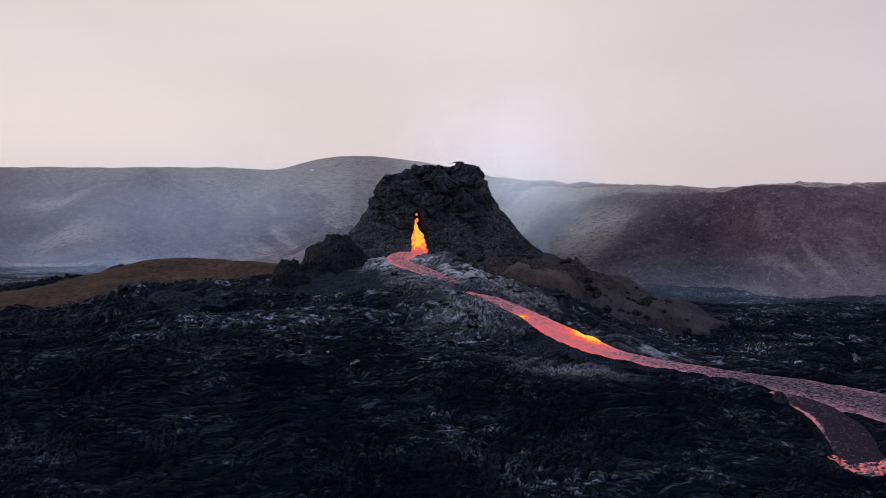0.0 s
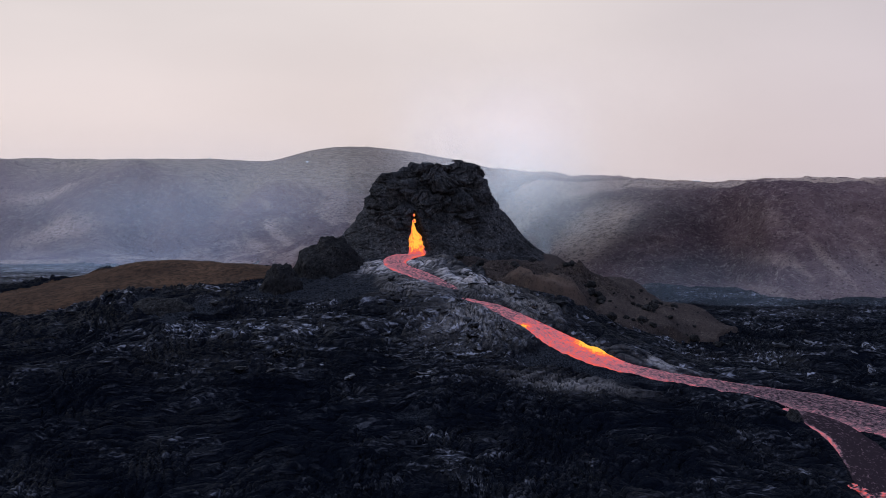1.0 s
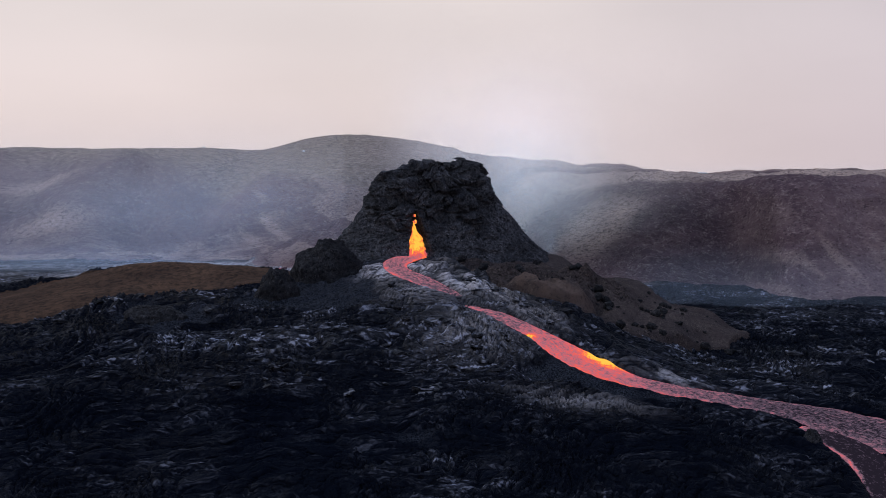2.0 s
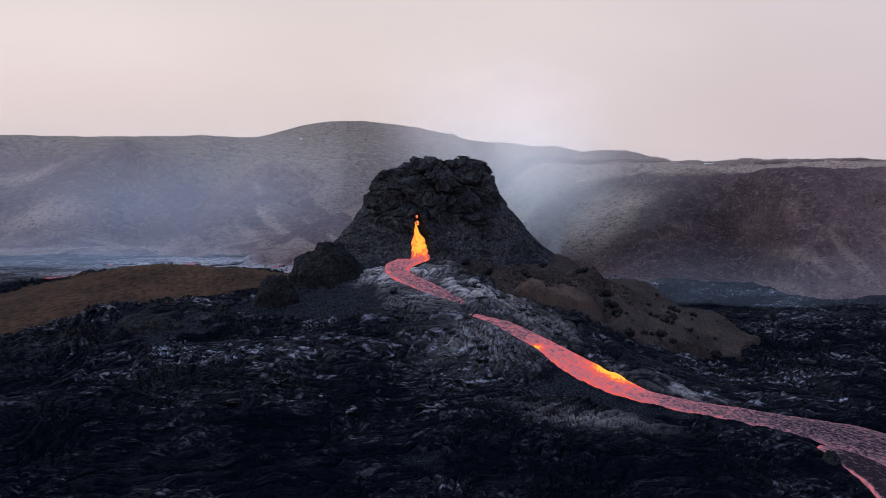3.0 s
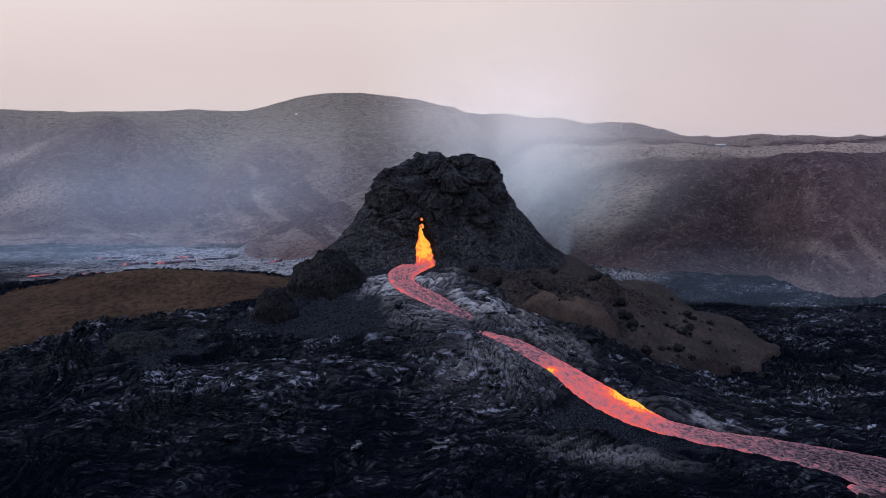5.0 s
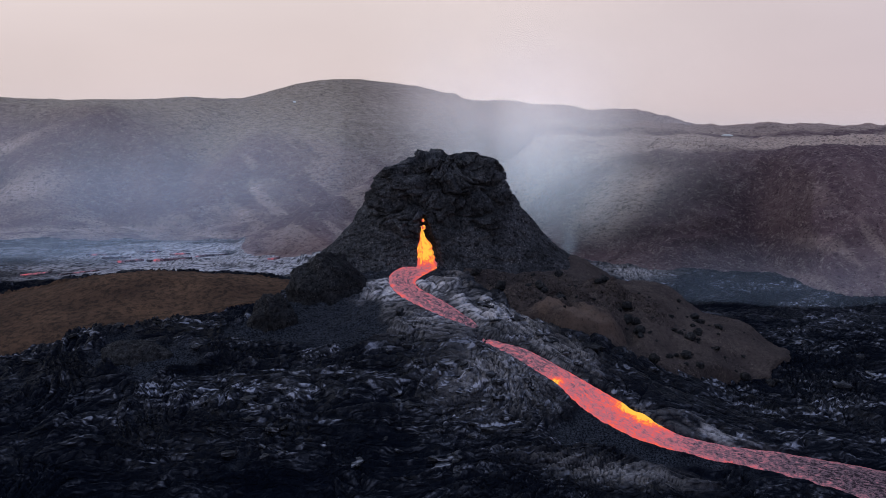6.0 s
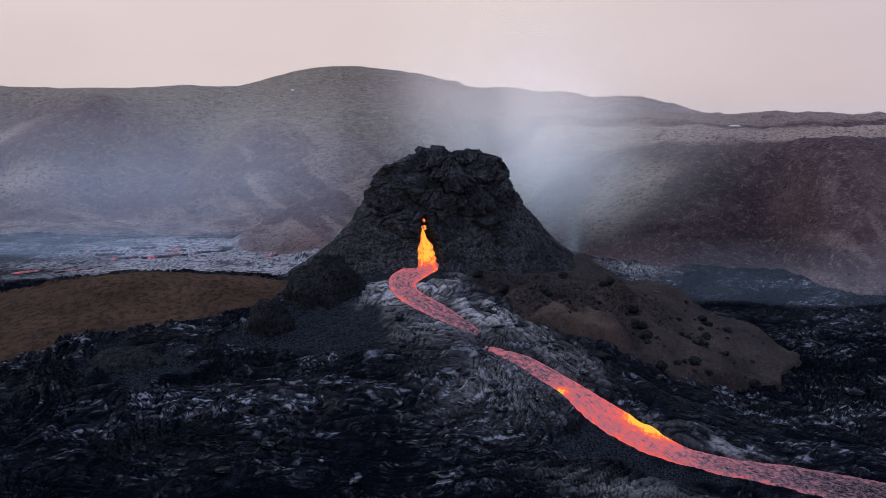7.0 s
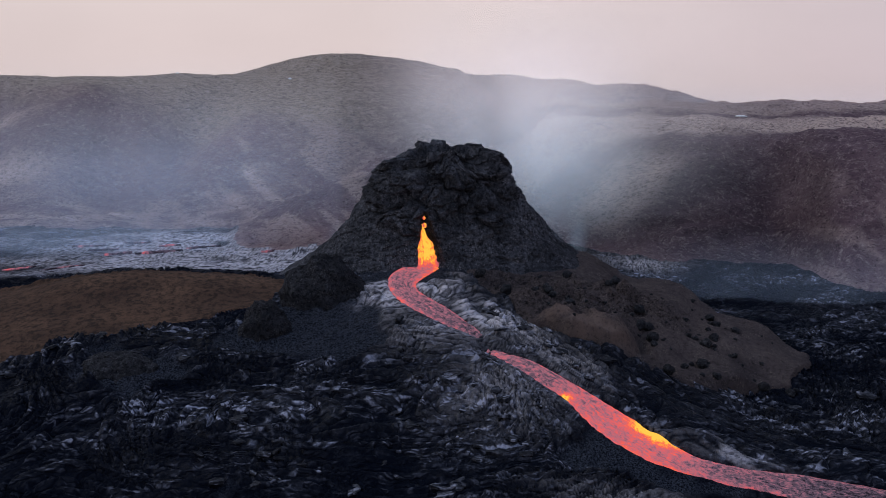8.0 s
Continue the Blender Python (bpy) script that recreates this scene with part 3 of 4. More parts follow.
def mesh_of(name, verts, faces, mat, smooth=True, attrs=(), uv=None):
    me = bpy.data.meshes.new(name)
    verts, faces = np.asarray(verts, np.float32), np.asarray(faces, np.int32)
    k = faces.shape[1]
    me.vertices.add(len(verts))
    me.vertices.foreach_set("co", verts.ravel())
    me.loops.add(faces.size)
    me.loops.foreach_set("vertex_index", faces.ravel())
    me.polygons.add(len(faces))
    me.polygons.foreach_set("loop_start", np.arange(0, faces.size, k, dtype=np.int32))
    me.update(calc_edges=True)
    if smooth:
        me.polygons.foreach_set("use_smooth", np.ones(len(faces), bool))
    for key, values in attrs:
        me.attributes.new(key, "FLOAT", "POINT").data.foreach_set("value", np.asarray(values, np.float32))
    if uv is not None:
        layer = me.uv_layers.new(name="flow")
        layer.data.foreach_set("uv", np.asarray(uv, np.float32)[faces.ravel()].ravel())
    me.materials.append(mat)
    me.validate()
    return me


def grid_faces(rows, cols):
    i = np.arange(rows - 1)[:, None] * cols + np.arange(cols - 1)[None, :]
    return np.stack([i, i + 1, i + 1 + cols, i + cols], -1).reshape(-1, 4)


def build_ground():
    xs = axis([(-900, -400, 50), (-400, -200, 10), (-200, -104, 1.0), (-104, -72, 0.5), (-72, 80, 0.27), (80, 112, 0.5), (112, 200, 1.0), (200, 400, 10), (400, 900, 50)])
    ys = axis([(-500, -100, 50), (-100, 80, 10), (80, 126, 1.5), (126, 166, 0.42), (166, 262, 0.27), (262, 292, 0.42), (292, 345, 0.6), (345, 470, 1.1), (470, 600, 6), (600, 1500, 45)])
    X, Y = np.meshgrid(xs, ys)
    hill, soil, ash = hill_mask(X, Y), soil_mask(X, Y), ash_mask(X, Y)
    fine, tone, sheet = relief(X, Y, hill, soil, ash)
    Z = lie(X, Y) + fine
    # the young lava ends against the old outcrop
    inside, top, _ = outcrop_shape(X, Y)
    Z = np.where(inside > 0.6, np.minimum(Z, top - 0.6), Z)
    ragged = 8 * fbm(X / 18, Y / 12, 3, 8)
    pale = 1.0 * mound(X, Y, -126, 355, 13, 4) + 0.9 * mound(X, Y, -136, 371, 12, 3.0) + 1.1 * mound(X, Y, 47, 327, 13, 6, 8, 2) + 1.0 * sstep(335, 341, Y + 0.5 * ragged) * sstep(366, 352, Y + ragged) * sstep(8, 30, X)
    pale = pale + 0.55 * sstep(368, 376, Y + ragged) * sstep(16, 30, X) + 0.7 * sstep(323, 329, Y + 0.5 * ragged) * sstep(352, 338, Y + ragged) * sstep(-30, -55, X) * (0.4 + 1.2 * fbm(X / 10, Y / 3, 3, 18))
    pale = pale + 0.8 * sstep(0.08, 0.20, fbm((X + 0.9 * Y) / 4.5, (Y - 0.5 * X) / 26, 2, 28)) * (0.5 * mound(X, Y, 106, 300, 17, 14) + 0.6 * mound(X, Y, -45, 343, 34, 22) + 0.7 * mound(X, Y, -32, 314, 20, 12, 20))
    pale = np.clip(pale, 0, 1)
    olive = sstep(0, 22, Y - 364 + 0.25 * (X + 100) + ragged) * sstep(10, -40, X)
    flat = lambda a: a.ravel()
    P = np.stack([flat(X), flat(Y), flat(Z)], -1)
    F = grid_faces(len(ys), len(xs))
    mid = F[:, 0]
    fx, fy, fh, fs = flat(X)[mid], flat(Y)[mid], flat(hill)[mid], flat(soil)[mid]
    out = {}
    choose = {"ground": (fh <= 0.5) & (fs <= 0.5), "backdrop_hill_west": (fh > 0.5) & (fx < 16), "backdrop_hill_east": (fh > 0.5) & (fx >= 16), "soil_mound": (fh <= 0.5) & (fs > 0.5)}
    for name, pick in choose.items():
        f = F[pick]
        used, back = np.unique(f.ravel(), return_inverse=True)
        mat = {"ground": M_LAVA, "soil_mound": M_SOIL}.get(name, M_HILL)
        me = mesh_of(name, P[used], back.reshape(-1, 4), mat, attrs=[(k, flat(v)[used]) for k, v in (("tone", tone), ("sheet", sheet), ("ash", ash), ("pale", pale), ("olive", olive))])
        out[name] = new(name, me)
    return out


GROUND = build_ground()
tagged(GROUND["ground"], "black ropy pahoehoe lava field with broken plates", "lava field", kind="structure")
tagged(GROUND["backdrop_hill_west"], "hazy brown valley side with pale streaks and olive crest", "hillside", kind="structure")
tagged(GROUND["backdrop_hill_east"], "purple-brown gravel valley side with pale lichen patches", "hillside", kind="structure")
tagged(GROUND["soil_mound"], "smooth ochre-brown soil mound spared by the lava", "mound", kind="structure")


# ---- the cone ----
def part(name, me, parent=None, label="", place=None):
    ob = new(name, me)
    if place is not None:
        ob.matrix_world = place
    if parent is not None:
        ob.parent = parent
    if label:
        tagged(ob, label)
    return ob


PROFILE = ([0, 3.5, 5.5, 7.5, 8.6, 10.5, 13.0, 15.0, 16.8, 18.8, 21.5, 25.0, 30.0, 36.0, 44.0], [34, 35, 38.5, 42.3, 42.8, 41.2, 38.6, 35.0, 32.0, 29.2, 25.8, 22.4, 18.6, 14.8, 9.0])


def build_cone():
    rs = axis([(0, 7, 0.5), (7, 27, 0.13), (27, 44, 0.4)])
    n = 900
    th = np.linspace(0, 2 * math.pi, n, endpoint=False)
    R, TH = np.meshgrid(rs, th, indexing="ij")
    ux, uy = np.cos(TH), np.sin(TH)
    z = np.interp(R, *PROFILE)
    bx, by = R * ux, R * uy
    # blocky welded spatter above, cinder talus below
    edge = 17.0 + 5.5 * fbm(ux * 2.2 + 5, uy * 2.2 + 5, 3, 9)
    steep = sstep(6.5, 9, R) * sstep(edge + 1.5, edge - 2.5, R)
    arc = 11 * ((TH - math.pi / 2) % (2 * math.pi))
    wa, wb = fbm(arc / 4, z / 4, 3, 4), fbm(arc / 4 + 9, z / 4, 3, 5)
    push = -1.2 * steep - 1.3 * np.clip(ux, 0, 1) ** 2 * sstep(19, 12, R)
    for k, (size, high) in enumerate(((6.2, 2.5), (3.0, 1.5), (1.5, 0.8), (0.8, 0.42))):
        f1, f2, r1, r2, ox, oy = cells((arc + 2.0 * wa) / size, (z + 2.0 * wb) / (0.95 * size), 101 + 10 * k)
        pillow = np.sqrt(np.clip(1 - (f1 / 0.95) ** 2, 0, 1)) * (0.55 + 0.6 * r1) + 0.45 * sstep(0, 0.22, f2 - f1) + 0.6 * (r2 - 0.5)
        push = push + high * (1 + 0.8 * np.clip(-uy, 0, 1)) * (steep + 0.17 * k * sstep(edge - 3, edge + 1, R)) * (pillow - 0.85)
    grit = 0.5 * fbm(arc * 0.8, z * 0.5, 4, 12) + 0.5 * fbm(bx * 0.9, by * 0.9, 4, 14)
    push = push + 1.6 * fbm(ux * 2.6, uy * 2.6 + z / 9, 3, 7) + sstep(14, 19, R) * grit
    rad = R + push * sstep(3, 8, R)
    rim = sstep(4, 8, R) * sstep(15, 9.5, R)
    turn = lambda deg, wide: np.exp(-((((TH - radians(deg) + math.pi) % (2 * math.pi)) - math.pi) / radians(wide)) ** 2)
    z = z + rim * (1.5 * fbm(ux * 2.3 + 1.5, uy * 2.3, 4, 19) + 1.3 * turn(322, 9) - 1.0 * turn(303, 8) + 0.7 * turn(262, 20) - 2.6 * turn(190, 34))
    z = z + steep * 0.6 * fbm(bx / 1.2, by / 1.2, 2, 21)
    x = CONE_X + rad * ux
    y = CONE_Y + rad * uy * np.where(uy < 0, 0.56, 0.80)
    # the slot that the lava pours from
    wide = 0.55 + 0.24 * np.clip(30.5 - z, 0, 9)
    slot = np.exp(-((x + 6.2 - 0.12 * (30 - z)) / wide) ** 4) * sstep(32.6, 30.4, z) * (uy < 0) * sstep(30, 22, R)
    y = y + 2.4 * slot
    P = np.stack([x, y, z], -1).reshape(-1, 3)
    i = np.arange(len(rs) - 1)[:, None] * n + np.arange(n)[None, :]
    j = np.arange(len(rs) - 1)[:, None] * n + (np.arange(n)[None, :] + 1) % n
    F = np.stack([i, i + n, j + n, j], -1).reshape(-1, 4)[n:]
    upper = steep.ravel()[F[:, 0]] > 0.5
    inner = R.ravel()[F[:, 0]] < 7.6
    out = []
    for name, pick in (("talus", ~upper & ~inner), ("spatter_crown", upper & ~inner), ("crater_wall", inner)):
        used, back = np.unique(F[pick].ravel(), return_inverse=True)
        out.append((name, mesh_of(name, P[used], back.reshape(-1, 4), M_CONE)))
    return out


cone = tagged(new("volcanic_cone"), "black steep spatter cone with lumpy crater rim", "volcano cone")
cone.location = (CONE_X, CONE_Y, 20)
for name, me in build_cone():
    ob = part(name, me, cone, {"spatter_crown": "blocky welded black spatter", "talus": "loose black cinder slope", "crater_wall": ""}[name])
    ob.matrix_parent_inverse = Matrix.Translation((-CONE_X, -CONE_Y, -20))


# ---- the lava rivers ----
def river_mesh(name, flow, heat_at, lift=0.26):
    n = 15
    across = np.linspace(-1, 1, n)
    tan = np.gradient(flow[:, :2], axis=0)
    tan /= np.linalg.norm(tan, axis=1, keepdims=True)
    side = np.stack([-tan[:, 1], tan[:, 0]], -1)
    dist = np.concatenate([[0], np.cumsum(np.linalg.norm(np.diff(flow[:, :2], axis=0), axis=1))])
    wob = 1 + 0.22 * fbm(dist / 3.0, dist * 0 + 1, 3, 61)[:, None] * np.sign(across) * np.sign(across)
    A = flow[:, None, :2] + side[:, None, :] * (across * (flow[:, 2:3] + 0.25) * wob)[..., None]
    x, y = A[..., 0], A[..., 1]
    z = lie(x, y) + lift + (0.3 * fbm(x / 2.2, y / 2.2, 3, 63) + 1.5 * mound(x, y, 30.4, 209.2, 4.2, 1.4, -38)) * (1 - across ** 2) - 0.4 * np.abs(across) ** 6
    d, a = np.broadcast_to(dist[:, None], x.shape), np.broadcast_to(across, x.shape)
    heat = heat_at(d / dist[-1], a, x, y)
    uv = np.stack([d.ravel(), (a * flow[:, 2:3]).ravel()], -1)
    return mesh_of(name, np.stack([x, y, z], -1).reshape(-1, 3), grid_faces(len(flow), n), M_MOLTEN, attrs=[("hotness", heat.ravel())], uv=uv)


def heat_up(s, a, x, y):
    return 0.25 + 0.55 * np.abs(a) ** 4 * (0.7 + 0.6 * fbm(x / 2.0, y / 2.0, 2, 93)) + 0.50 * np.exp(-s / 0.10) - 0.08 * sstep(0.55, 1.0, s)


def heat_low(s, a, x, y):
    boil = 0.85 * mound(x, y, 29.6, 208.9, 4.4, 1.5, -38) + 0.6 * mound(x, y, 16.6, 216.4, 1.2, 0.8) + 0.10 * mound(x, y, 24, 210, 9, 2.6, -42)
    return 0.24 + 0.13 * sstep(0.10, 0.16, s) + 0.26 * np.abs(a) ** 4 - 0.16 * sstep(0.27, 0.40, s) - 0.15 * sstep(0.40, 0.58, s) + boil + 0.15 * np.exp(-s / 0.02)


def heat_side(s, a, x, y):
    return -0.12 + 0.62 * np.exp(-(((a + 0.88) / 0.12) ** 2)) * sstep(0.75, 0.4, s) + (0.30 + 0.9 * fbm(x / 1.5, y / 1.5, 3, 95)) * sstep(0.80, 0.93, s) + 0.6 * np.exp(-s / 0.05)


UP, LOW, SIDE = FLOWS
tagged(new("lava_river", river_mesh("lava_river", UP, heat_up)), "glowing red lava stream pouring from the cone's vent", "lava stream", "lava streams", "structure")
tagged(new("lava_river", river_mesh("lava_river", LOW, heat_low)), "glowing orange lava stream crusting over pink-grey downhill", "lava stream", "lava streams", "structure")
tagged(new("lava_river", river_mesh("lava_river", SIDE, heat_side, 0.2)), "dull side branch of lava with bright red rims", "lava stream", "lava streams", "structure")

# thin far streams on the valley floor
FAR = [[(-56, 305.5, 0.2), (-60, 304.4, 0.6), (-64, 303.0, 0.3)], [(-64.5, 301.6, 0.2), (-68, 300.6, 0.7), (-72, 299.4, 0.8), (-75, 298.4, 0.2)], [(-76, 299.6, 0.2), (-79, 298.6, 0.6), (-82, 297.6, 0.2)],
       [(-84, 289.5, 0.2), (-87, 288.6, 0.5), (-90, 287.2, 0.5), (-93, 286.5, 0.2)], [(-66, 306.5, 0.2), (-69, 305.8, 0.5), (-71, 305.2, 0.2)], [(-95, 289, 0.2), (-98, 288.2, 0.6), (-102, 287, 0.2)],
       [(-74, 309, 0.2), (-77, 308.2, 0.5), (-80, 307.9, 0.2)], [(-84, 306, 0.2), (-88, 305.2, 0.8), (-92, 305.0, 0.2)], [(-80, 302.5, 0.2), (-84, 302.0, 0.7), (-87, 301.4, 0.2)], [(-42, 298, 0.15), (-43.5, 297.6, 0.3), (-45, 297.4, 0.15)]]
for pts in FAR:
    me = river_mesh("lava_river", spline([(px, py, 0.42 * w) for px, py, w in pts], 0.6), lambda s, a, x, y: 0.12 + 0.6 * fbm(x / 2.2, y / 1.5, 3, 91) - 0.15 * np.abs(a), 0.45)
    tagged(new("lava_river", me), "thin broken red lava stream on the grey valley floor", "lava stream", "lava streams", "structure")


# ---- the pour at the vent ----
def build_pour():
    """A tongue of bright lava that fans out of the slot and drops onto the river."""
    n, k = 26, 17
    s = np.linspace(0, 1, n)[:, None]
    a = np.linspace(-1, 1, k)[None, :]
    z = 29.4 - 7.8 * s
    half = 0.14 + 2.7 * s ** 1.35
    mid = -7.0 + 1.5 * s - 1.3 * s ** 2.5
    ragged = 1 + 0.45 * fbm(s * 7 + 0 * a, np.sign(a) * 3 + 0 * s, 3, 71)
    x = mid + a * half * ragged + 0.8 * np.clip(a, 0, 1) * np.exp(-((s - 0.52) / 0.13) ** 2)
    y = 259.2 - 3.4 * s - 0.9 * np.sqrt(np.clip(1 - a * a, 0, 1)) * (0.3 + s) + 0.25 * fbm(a * 3 + 0 * s, s * 8 + 0 * a, 3, 72)
    heat = 0.98 + 0.10 * a - 0.38 * sstep(0.72, 1.0, s) + 0 * x - 0.2 * np.abs(a) ** 5
    uv = np.stack([(s * 8 + 0 * a).ravel(), (a * 1.5 + 0 * s).ravel()], -1)
    z = z + 0 * a
    return mesh_of("vent_pour", np.stack([x, y, z], -1).reshape(-1, 3), grid_faces(n, k), M_MOLTEN, attrs=[("hotness", heat.ravel())], uv=uv)


tagged(new("lava_fall", build_pour()), "bright yellow-orange lava pouring out of the vent slot", "lava fall", kind="structure")


def blob(name, rx, ry, rz, seed, mat, n=20, rough=0.35, freq=1.3, heat=None, flare=0.0):
    """A lumpy rock or clot; flare widens its foot."""
    bm = bmesh.new()
    bmesh.ops.create_icosphere(bm, subdivisions=n, radius=1)
    for v in bm.verts:
        d = v.co.normalized()
        k = 1 + rough * noise.fractal(d * freq + Vector((seed * 3.1, seed * 1.7, 0)), 0.9, 2.1, 5) + 0.5 * rough * abs(noise.noise(d * freq * 2.3 + Vector((0, seed, 3))))
        f = 1 + flare * (0.6 - d.z)
        v.co = Vector((d.x * rx * k * f, d.y * ry * k * f, d.z * rz * k))
    me = bpy.data.meshes.new(name)
    bm.to_mesh(me)
    bm.free()
    me.polygons.foreach_set("use_smooth", np.ones(len(me.polygons), bool))
    if heat is not None:
        me.attributes.new("hotness", "FLOAT", "POINT").data.foreach_set("value", np.array([heat + 0.8 * noise.noise(v.co * 1.8 + Vector((seed, 0, 0))) for v in me.vertices], np.float32))
    me.materials.append(mat)
    return me


def ground_z(x, y):
    """The land's height with its relief."""
    X, Y = np.array([[float(x)]]), np.array([[float(y)]])
    h, so, a = hill_mask(X, Y), soil_mask(X, Y), ash_mask(X, Y)
    return float((lie(X, Y) + relief(X, Y, h, so, a)[0])[0, 0])


for x, y, z, r in ((-6.55, 258.4, 30.7, 0.28), (-6.45, 258.0, 29.3, 0.4), (19.8, 228.6, 15.6, 0.3)):
    ob = tagged(new("lava_clot", blob("lava_clot", r, r, r * 1.1, 5, M_MOLTEN, 3, heat=0.86)), "small glowing clot of lava on black rock", "lava clot", "glowing clots")
    ob.location = (x, y, z)
rng = random.Random(3)
for i in range(20):
    x, y, r = 62 + rng.uniform(-3.5, 5.5), 152.5 + rng.uniform(-2.5, 3), rng.uniform(0.3, 0.8)
    ob = tagged(new("lava_clot", blob("lava_clot", r * 1.5, r, r * 0.5, i, M_MOLTEN, 4, heat=0.42)), "red-hot lump of lava at the branch's end", "lava clot", "glowing clots")
    ob.location = (x, y, ground_z(x, y) + 0.35)


# ---- spatter mounds beside the cone ----
def spatter_mound(x, y, top, rx, ry, rz, seed, label):
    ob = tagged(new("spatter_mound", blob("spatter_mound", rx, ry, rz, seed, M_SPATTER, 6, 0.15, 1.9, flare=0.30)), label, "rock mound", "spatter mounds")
    ob.location = (x, y, top - rz * 1.02)
    return ob


spatter_mound(-25.6, 247.0, 26.4, 7.0, 4.6, 8.4, 1, "black rounded spatter mound at the cone's foot")
spatter_mound(-34.8, 235.0, 21.3, 3.9, 3.0, 5.4, 2, "small black spatter knob on the lava flank")
spatter_mound(-58.5, 225.5, 15.2, 7.4, 4.6, 4.2, 3, "low black cinder hump in the lava field")
spatter_mound(15.6, 212.6, 9.6, 1.7, 1.5, 2.4, 4, "dark rock lip under the lava stream")
spatter_mound(60.2, 184.6, 1.7, 1.5, 1.5, 2.4, 6, "dark rock at the fork of the lava stream")


# ---- brown outcrop between the cone and the lower river ----
def build_outcrop():
    xs, ys = axis([(-4, 76, 0.28)]), axis([(222, 280, 0.30)])
    X, Y = np.meshgrid(xs, ys)
    inside, h, rugged = outcrop_shape(X, Y)
    Z = h * inside + (np.minimum(h, lie(X, Y)) - 3.0) * (1 - inside)
    pale = np.clip(1.1 * mound(X, Y, 22, 232.5, 9, 4.2, 5, 2) * (0.7 + fbm(X / 3, Y / 3, 3, 205)), 0, 1)
    P = np.stack([X.ravel(), Y.ravel(), Z.ravel()], -1)
    F = grid_faces(len(ys), len(xs))
    F = F[inside.ravel()[F].max(1) > 0.02]
    used, back = np.unique(F.ravel(), return_inverse=True)
    return mesh_of("outcrop", P[used], back.reshape(-1, 4), M_CRUST, attrs=[("pale", pale.ravel()[used]), ("rough", rugged.ravel()[used])])


tagged(new("rock_outcrop", build_outcrop()), "rugged dark brown outcrop of old scoria with a ledge", "rock outcrop", kind="structure")


def rest_z(x, y):
    X, Y = np.array([[float(x)]]), np.array([[float(y)]])
    i, h, _ = outcrop_shape(X, Y)
    return max(ground_z(x, y), float(h[0, 0])) if i[0, 0] > 0.5 else ground_z(x, y)


rng = random.Random(11)
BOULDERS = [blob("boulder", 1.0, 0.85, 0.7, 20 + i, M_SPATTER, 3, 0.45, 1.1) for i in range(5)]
for i in range(90):
    x, y = rng.gauss(46, 11), rng.gauss(244, 8)
    if i < 22:
        x, y = rng.gauss(15, 8), rng.gauss(243, 5)
    if from_rivers(np.array([x]), np.array([y]))[0] < 1.5:
        continue
    s = 0.3 + 0.9 * rng.random() ** 3
    ob = tagged(new("boulder", BOULDERS[i % 5]), "dark angular boulder resting on the brown outcrop", "boulder", "boulders on the outcrop")
    ob.matrix_world = pose(x, y, rest_z(x, y) + 0.3 * s, rng.uniform(-20, 20), rng.uniform(-20, 20), rng.uniform(0, 360)) @ Matrix.Diagonal((s, s, s, 1))


# ---- snow patches far up the hillsides ----
def snow_patch(x, y, rx, ry):
    me = blob("snow_patch", rx, ry, 0.3, x, M_SNOW, 3, 0.4, 1.4)
    ob = tagged(new("snow_patch", me), "small white patch of old snow on the hillside", "snow patch", "snow patches")
    ob.location = (x, y, ground_z(x, y) + 0.15)


for x, y, rx, ry in ((-50, 401, 0.45, 0.8), (85.6, 360, 1.5, 0.7), (61.4, 356, 0.7, 0.7), (-87, 404, 0.4, 0.6)):
    snow_patch(x, y, rx, ry)


# ---- gas and smoke ----
def wisp(parent, mat, x0, x1, z0, z1, y, lean, dens, seed):
    """One thin sheet that stands in for gas and haze, hung in the air with folds of some metres."""
    n, k = 120, 100
    a, b = np.linspace(0, 1, n)[:, None], np.linspace(0, 1, k)[None, :]
    x = x0 + (x1 - x0) * a + lean * b
    z = z0 + (z1 - z0) * b + 0 * a
    yy = y + 4 * fbm(x / 30, z / 26, 2, seed) + 4 * (b - 0.5)
    me = mesh_of("wisp", np.stack([x, yy, z], -1).reshape(-1, 3), grid_faces(n, k), mat, attrs=[("dens", np.clip(dens(a, b), 0, 1).ravel())])
    return part("wisp", me, parent)


def soft(v, edge):
    return sstep(0, edge, v) * sstep(1, 1 - edge, v)


plume = tagged(new("smoke_plume"), "pale blue-white gas plume drifting behind the cone", "smoke plume", kind="stuff")


def billow(x0, x1, z0, z1, wide, k):
    """Thickness of a rising column between two heights, wider and softer as it climbs."""
    def dens(a, b):
        z, x = z0 + (z1 - z0) * b, x0 + (x1 - x0) * a
        half = wide + 0.42 * np.clip(z - 22, 0, 60)
        off = x - 22 + 0.30 * np.clip(z - 24, 0, 26)
        return k * soft(a, 0.22) * np.exp(-(np.abs(off) / half) ** 2.0) * sstep(13, 38, z) * sstep(84, 44, z) ** 1.3
    return dens


for y, wide, k, seed in ((287, 9, 1.0, 301), (289.5, 13, 1.0, 302), (292, 17, 1.0, 303), (295, 21, 1.0, 304), (298, 26, 1.0, 305)):
    wisp(plume, M_SMOKE, -26, 90, 10, 92, y, 0, billow(-26, 90, 10, 92, wide, k), seed)

# veils whose blue tint stands in for light scattered by gas and air
haze = tagged(new("smoke_haze"), "thin blue veils standing in for gas and air haze", "smoke haze", kind="stuff")
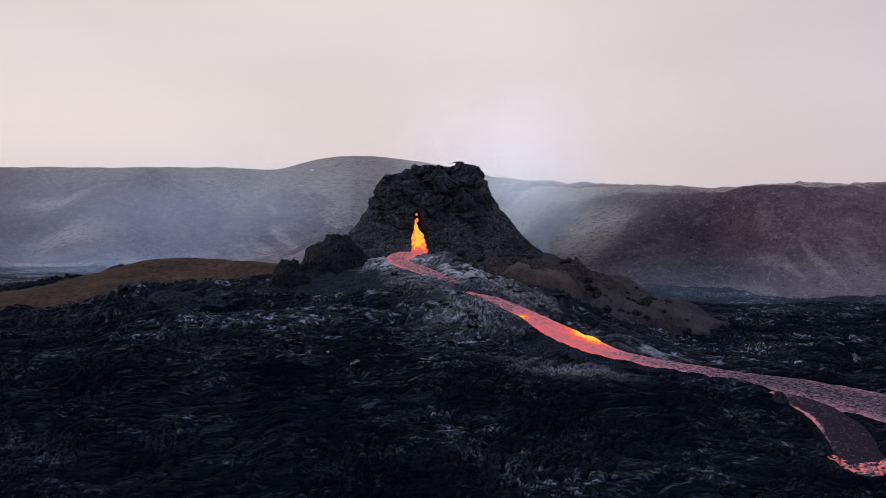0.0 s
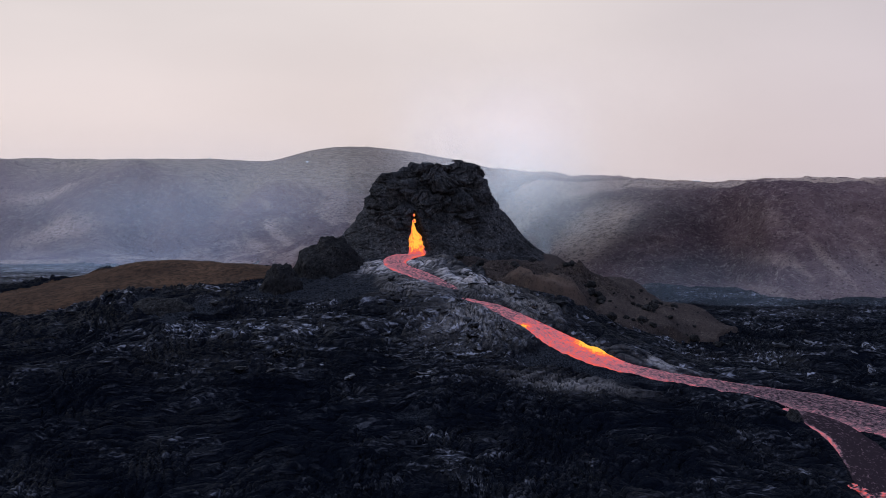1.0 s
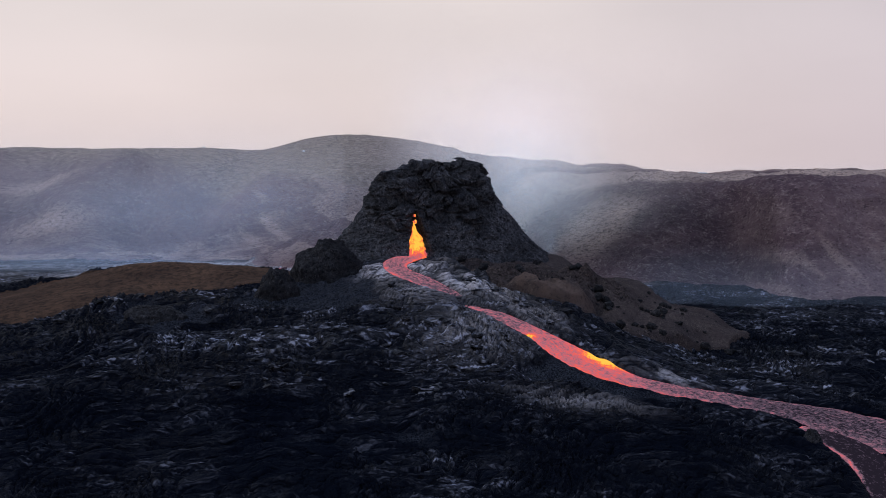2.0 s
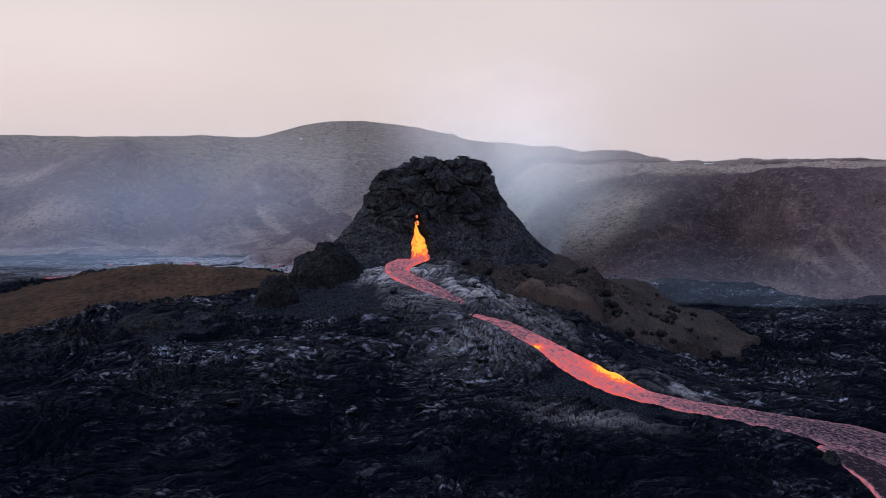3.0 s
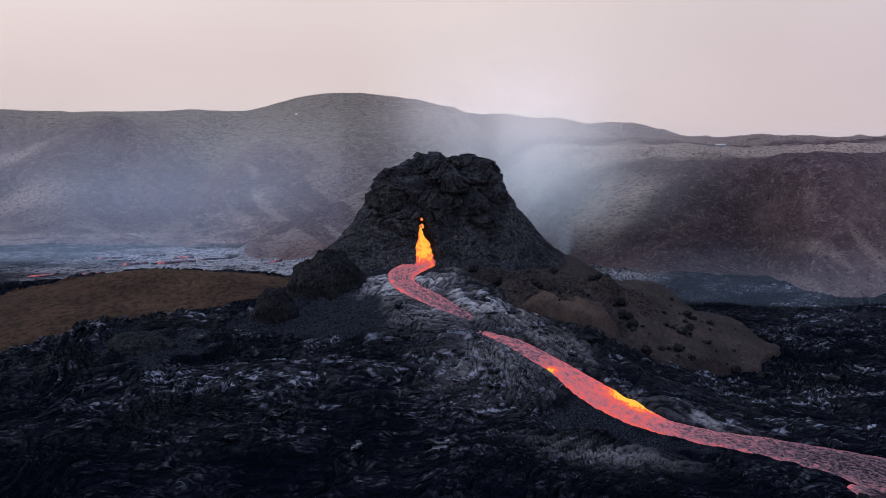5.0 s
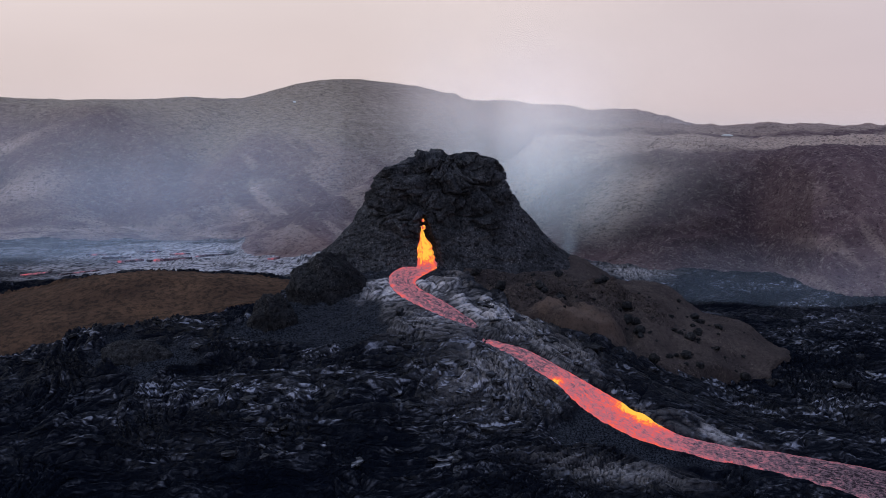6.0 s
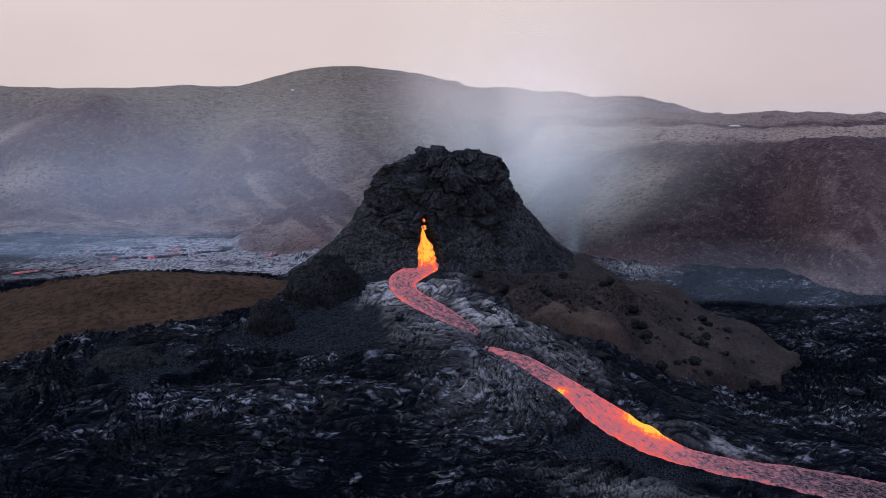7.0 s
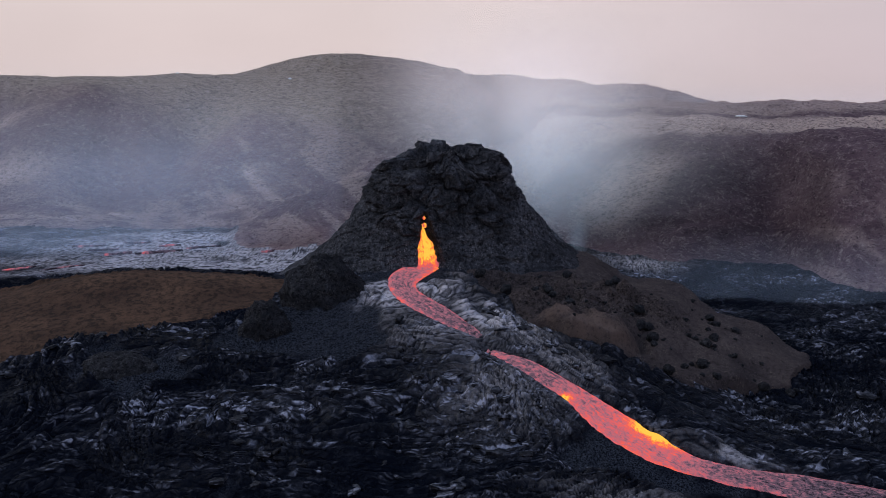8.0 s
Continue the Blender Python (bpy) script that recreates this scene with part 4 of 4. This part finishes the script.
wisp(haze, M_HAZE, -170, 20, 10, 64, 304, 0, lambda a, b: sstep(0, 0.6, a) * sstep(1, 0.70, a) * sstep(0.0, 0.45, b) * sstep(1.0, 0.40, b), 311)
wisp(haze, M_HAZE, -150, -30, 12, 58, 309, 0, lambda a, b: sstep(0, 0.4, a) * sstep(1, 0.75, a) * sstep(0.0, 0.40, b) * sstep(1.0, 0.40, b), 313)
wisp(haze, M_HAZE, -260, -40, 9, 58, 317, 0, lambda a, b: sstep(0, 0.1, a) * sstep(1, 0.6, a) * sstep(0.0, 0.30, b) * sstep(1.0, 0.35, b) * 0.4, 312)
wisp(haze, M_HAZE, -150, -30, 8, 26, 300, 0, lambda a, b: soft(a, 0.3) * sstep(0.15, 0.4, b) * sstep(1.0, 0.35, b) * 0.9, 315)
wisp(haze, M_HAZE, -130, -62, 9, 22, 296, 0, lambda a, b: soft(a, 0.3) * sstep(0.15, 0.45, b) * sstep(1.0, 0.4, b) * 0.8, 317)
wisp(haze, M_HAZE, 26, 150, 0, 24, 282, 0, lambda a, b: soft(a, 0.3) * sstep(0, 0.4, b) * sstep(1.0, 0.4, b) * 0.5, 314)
# veil added before the far ridge, painting distance haze over it
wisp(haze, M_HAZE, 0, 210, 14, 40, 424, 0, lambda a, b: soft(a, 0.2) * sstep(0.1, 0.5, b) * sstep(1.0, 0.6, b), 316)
for x, y, z, k in ((-27, 287, 17, 6), (26, 279, 20, 6)):
    fume = tagged(new("fumarole"), "small white steam wisp at the cone's foot", "steam", kind="stuff")
    wisp(fume, M_SMOKE, x - k * 0.5, x + k * 0.5, z - 3, z + k * 1.3, y, 1.5, lambda a, b: soft(a, 0.5) * sstep(0, 0.3, b) * sstep(1, 0.3, b), 320 + k)


# ---- lifted plates of the lava field ----
def slab_mesh(seed):
    """A thin broken plate with a ragged outline, bowed a little and chipped along its rim."""
    r = random.Random(seed)
    n = r.randint(9, 13)
    ring = []
    for i in range(n):
        k, q = 6.283 * (i + 0.5 * r.random()) / n, r.uniform(0.6, 1.2)
        ring.append((math.cos(k) * q, math.sin(k) * q * 0.62))
    bow = r.uniform(-0.12, 0.16)
    tilt = lambda x, y: bow * (1 - x * x) + 0.05 * math.sin(7 * y + seed)
    verts = [(x * 1.04, y * 1.04, -0.25) for x, y in ring] + [(x, y, 0.05 + tilt(x, y)) for x, y in ring] + [(x * 0.55, y * 0.55, 0.08 + tilt(x * 0.55, y * 0.55)) for x, y in ring] + [(0, 0, 0.09 + bow)]
    me = bpy.data.meshes.new("slab")
    faces = []
    for i in range(n):
        j = (i + 1) % n
        faces += [(i, j, n + j, n + i), (n + i, n + j, 2 * n + j, 2 * n + i), (2 * n + i, 2 * n + j, 3 * n)]
    me.from_pydata(verts, [], faces)
    me.materials.append(M_SLAB)
    return me


SLABS = [slab_mesh(40 + i) for i in range(9)]
rng = random.Random(5)
made = 0
while made < 150:
    zone = rng.random()
    if zone < 0.45:
        x, y = rng.gauss(4, 16), rng.gauss(222, 10)
    elif zone < 0.62:
        x, y = rng.gauss(-58, 14), rng.gauss(229, 4)
    elif zone < 0.82:
        x, y = rng.uniform(36, 92), rng.uniform(206, 262)
    else:
        x, y = rng.uniform(-45, 30), rng.uniform(196, 216)
    X, Y = np.array([[x]]), np.array([[y]])
    s = rng.uniform(0.8, 1.9)
    if from_rivers(X, Y)[0, 0] < 0.9 + 1.1 * s or soil_mask(X, Y)[0, 0] > 0.2 or ash_mask(X, Y)[0, 0] > 0.4 or outcrop_shape(X, Y)[0][0, 0] > 0.1:
        continue
    ob = part("slab", SLABS[made % 9], GROUND["ground"])
    tip = 11
    ob.matrix_world = pose(x, y, ground_z(x, y) - 0.02 * s, rng.gauss(0, tip), rng.gauss(0, tip), rng.gauss(10, 50)) @ Matrix.Diagonal((s, s, s * 0.7, 1))
    made += 1
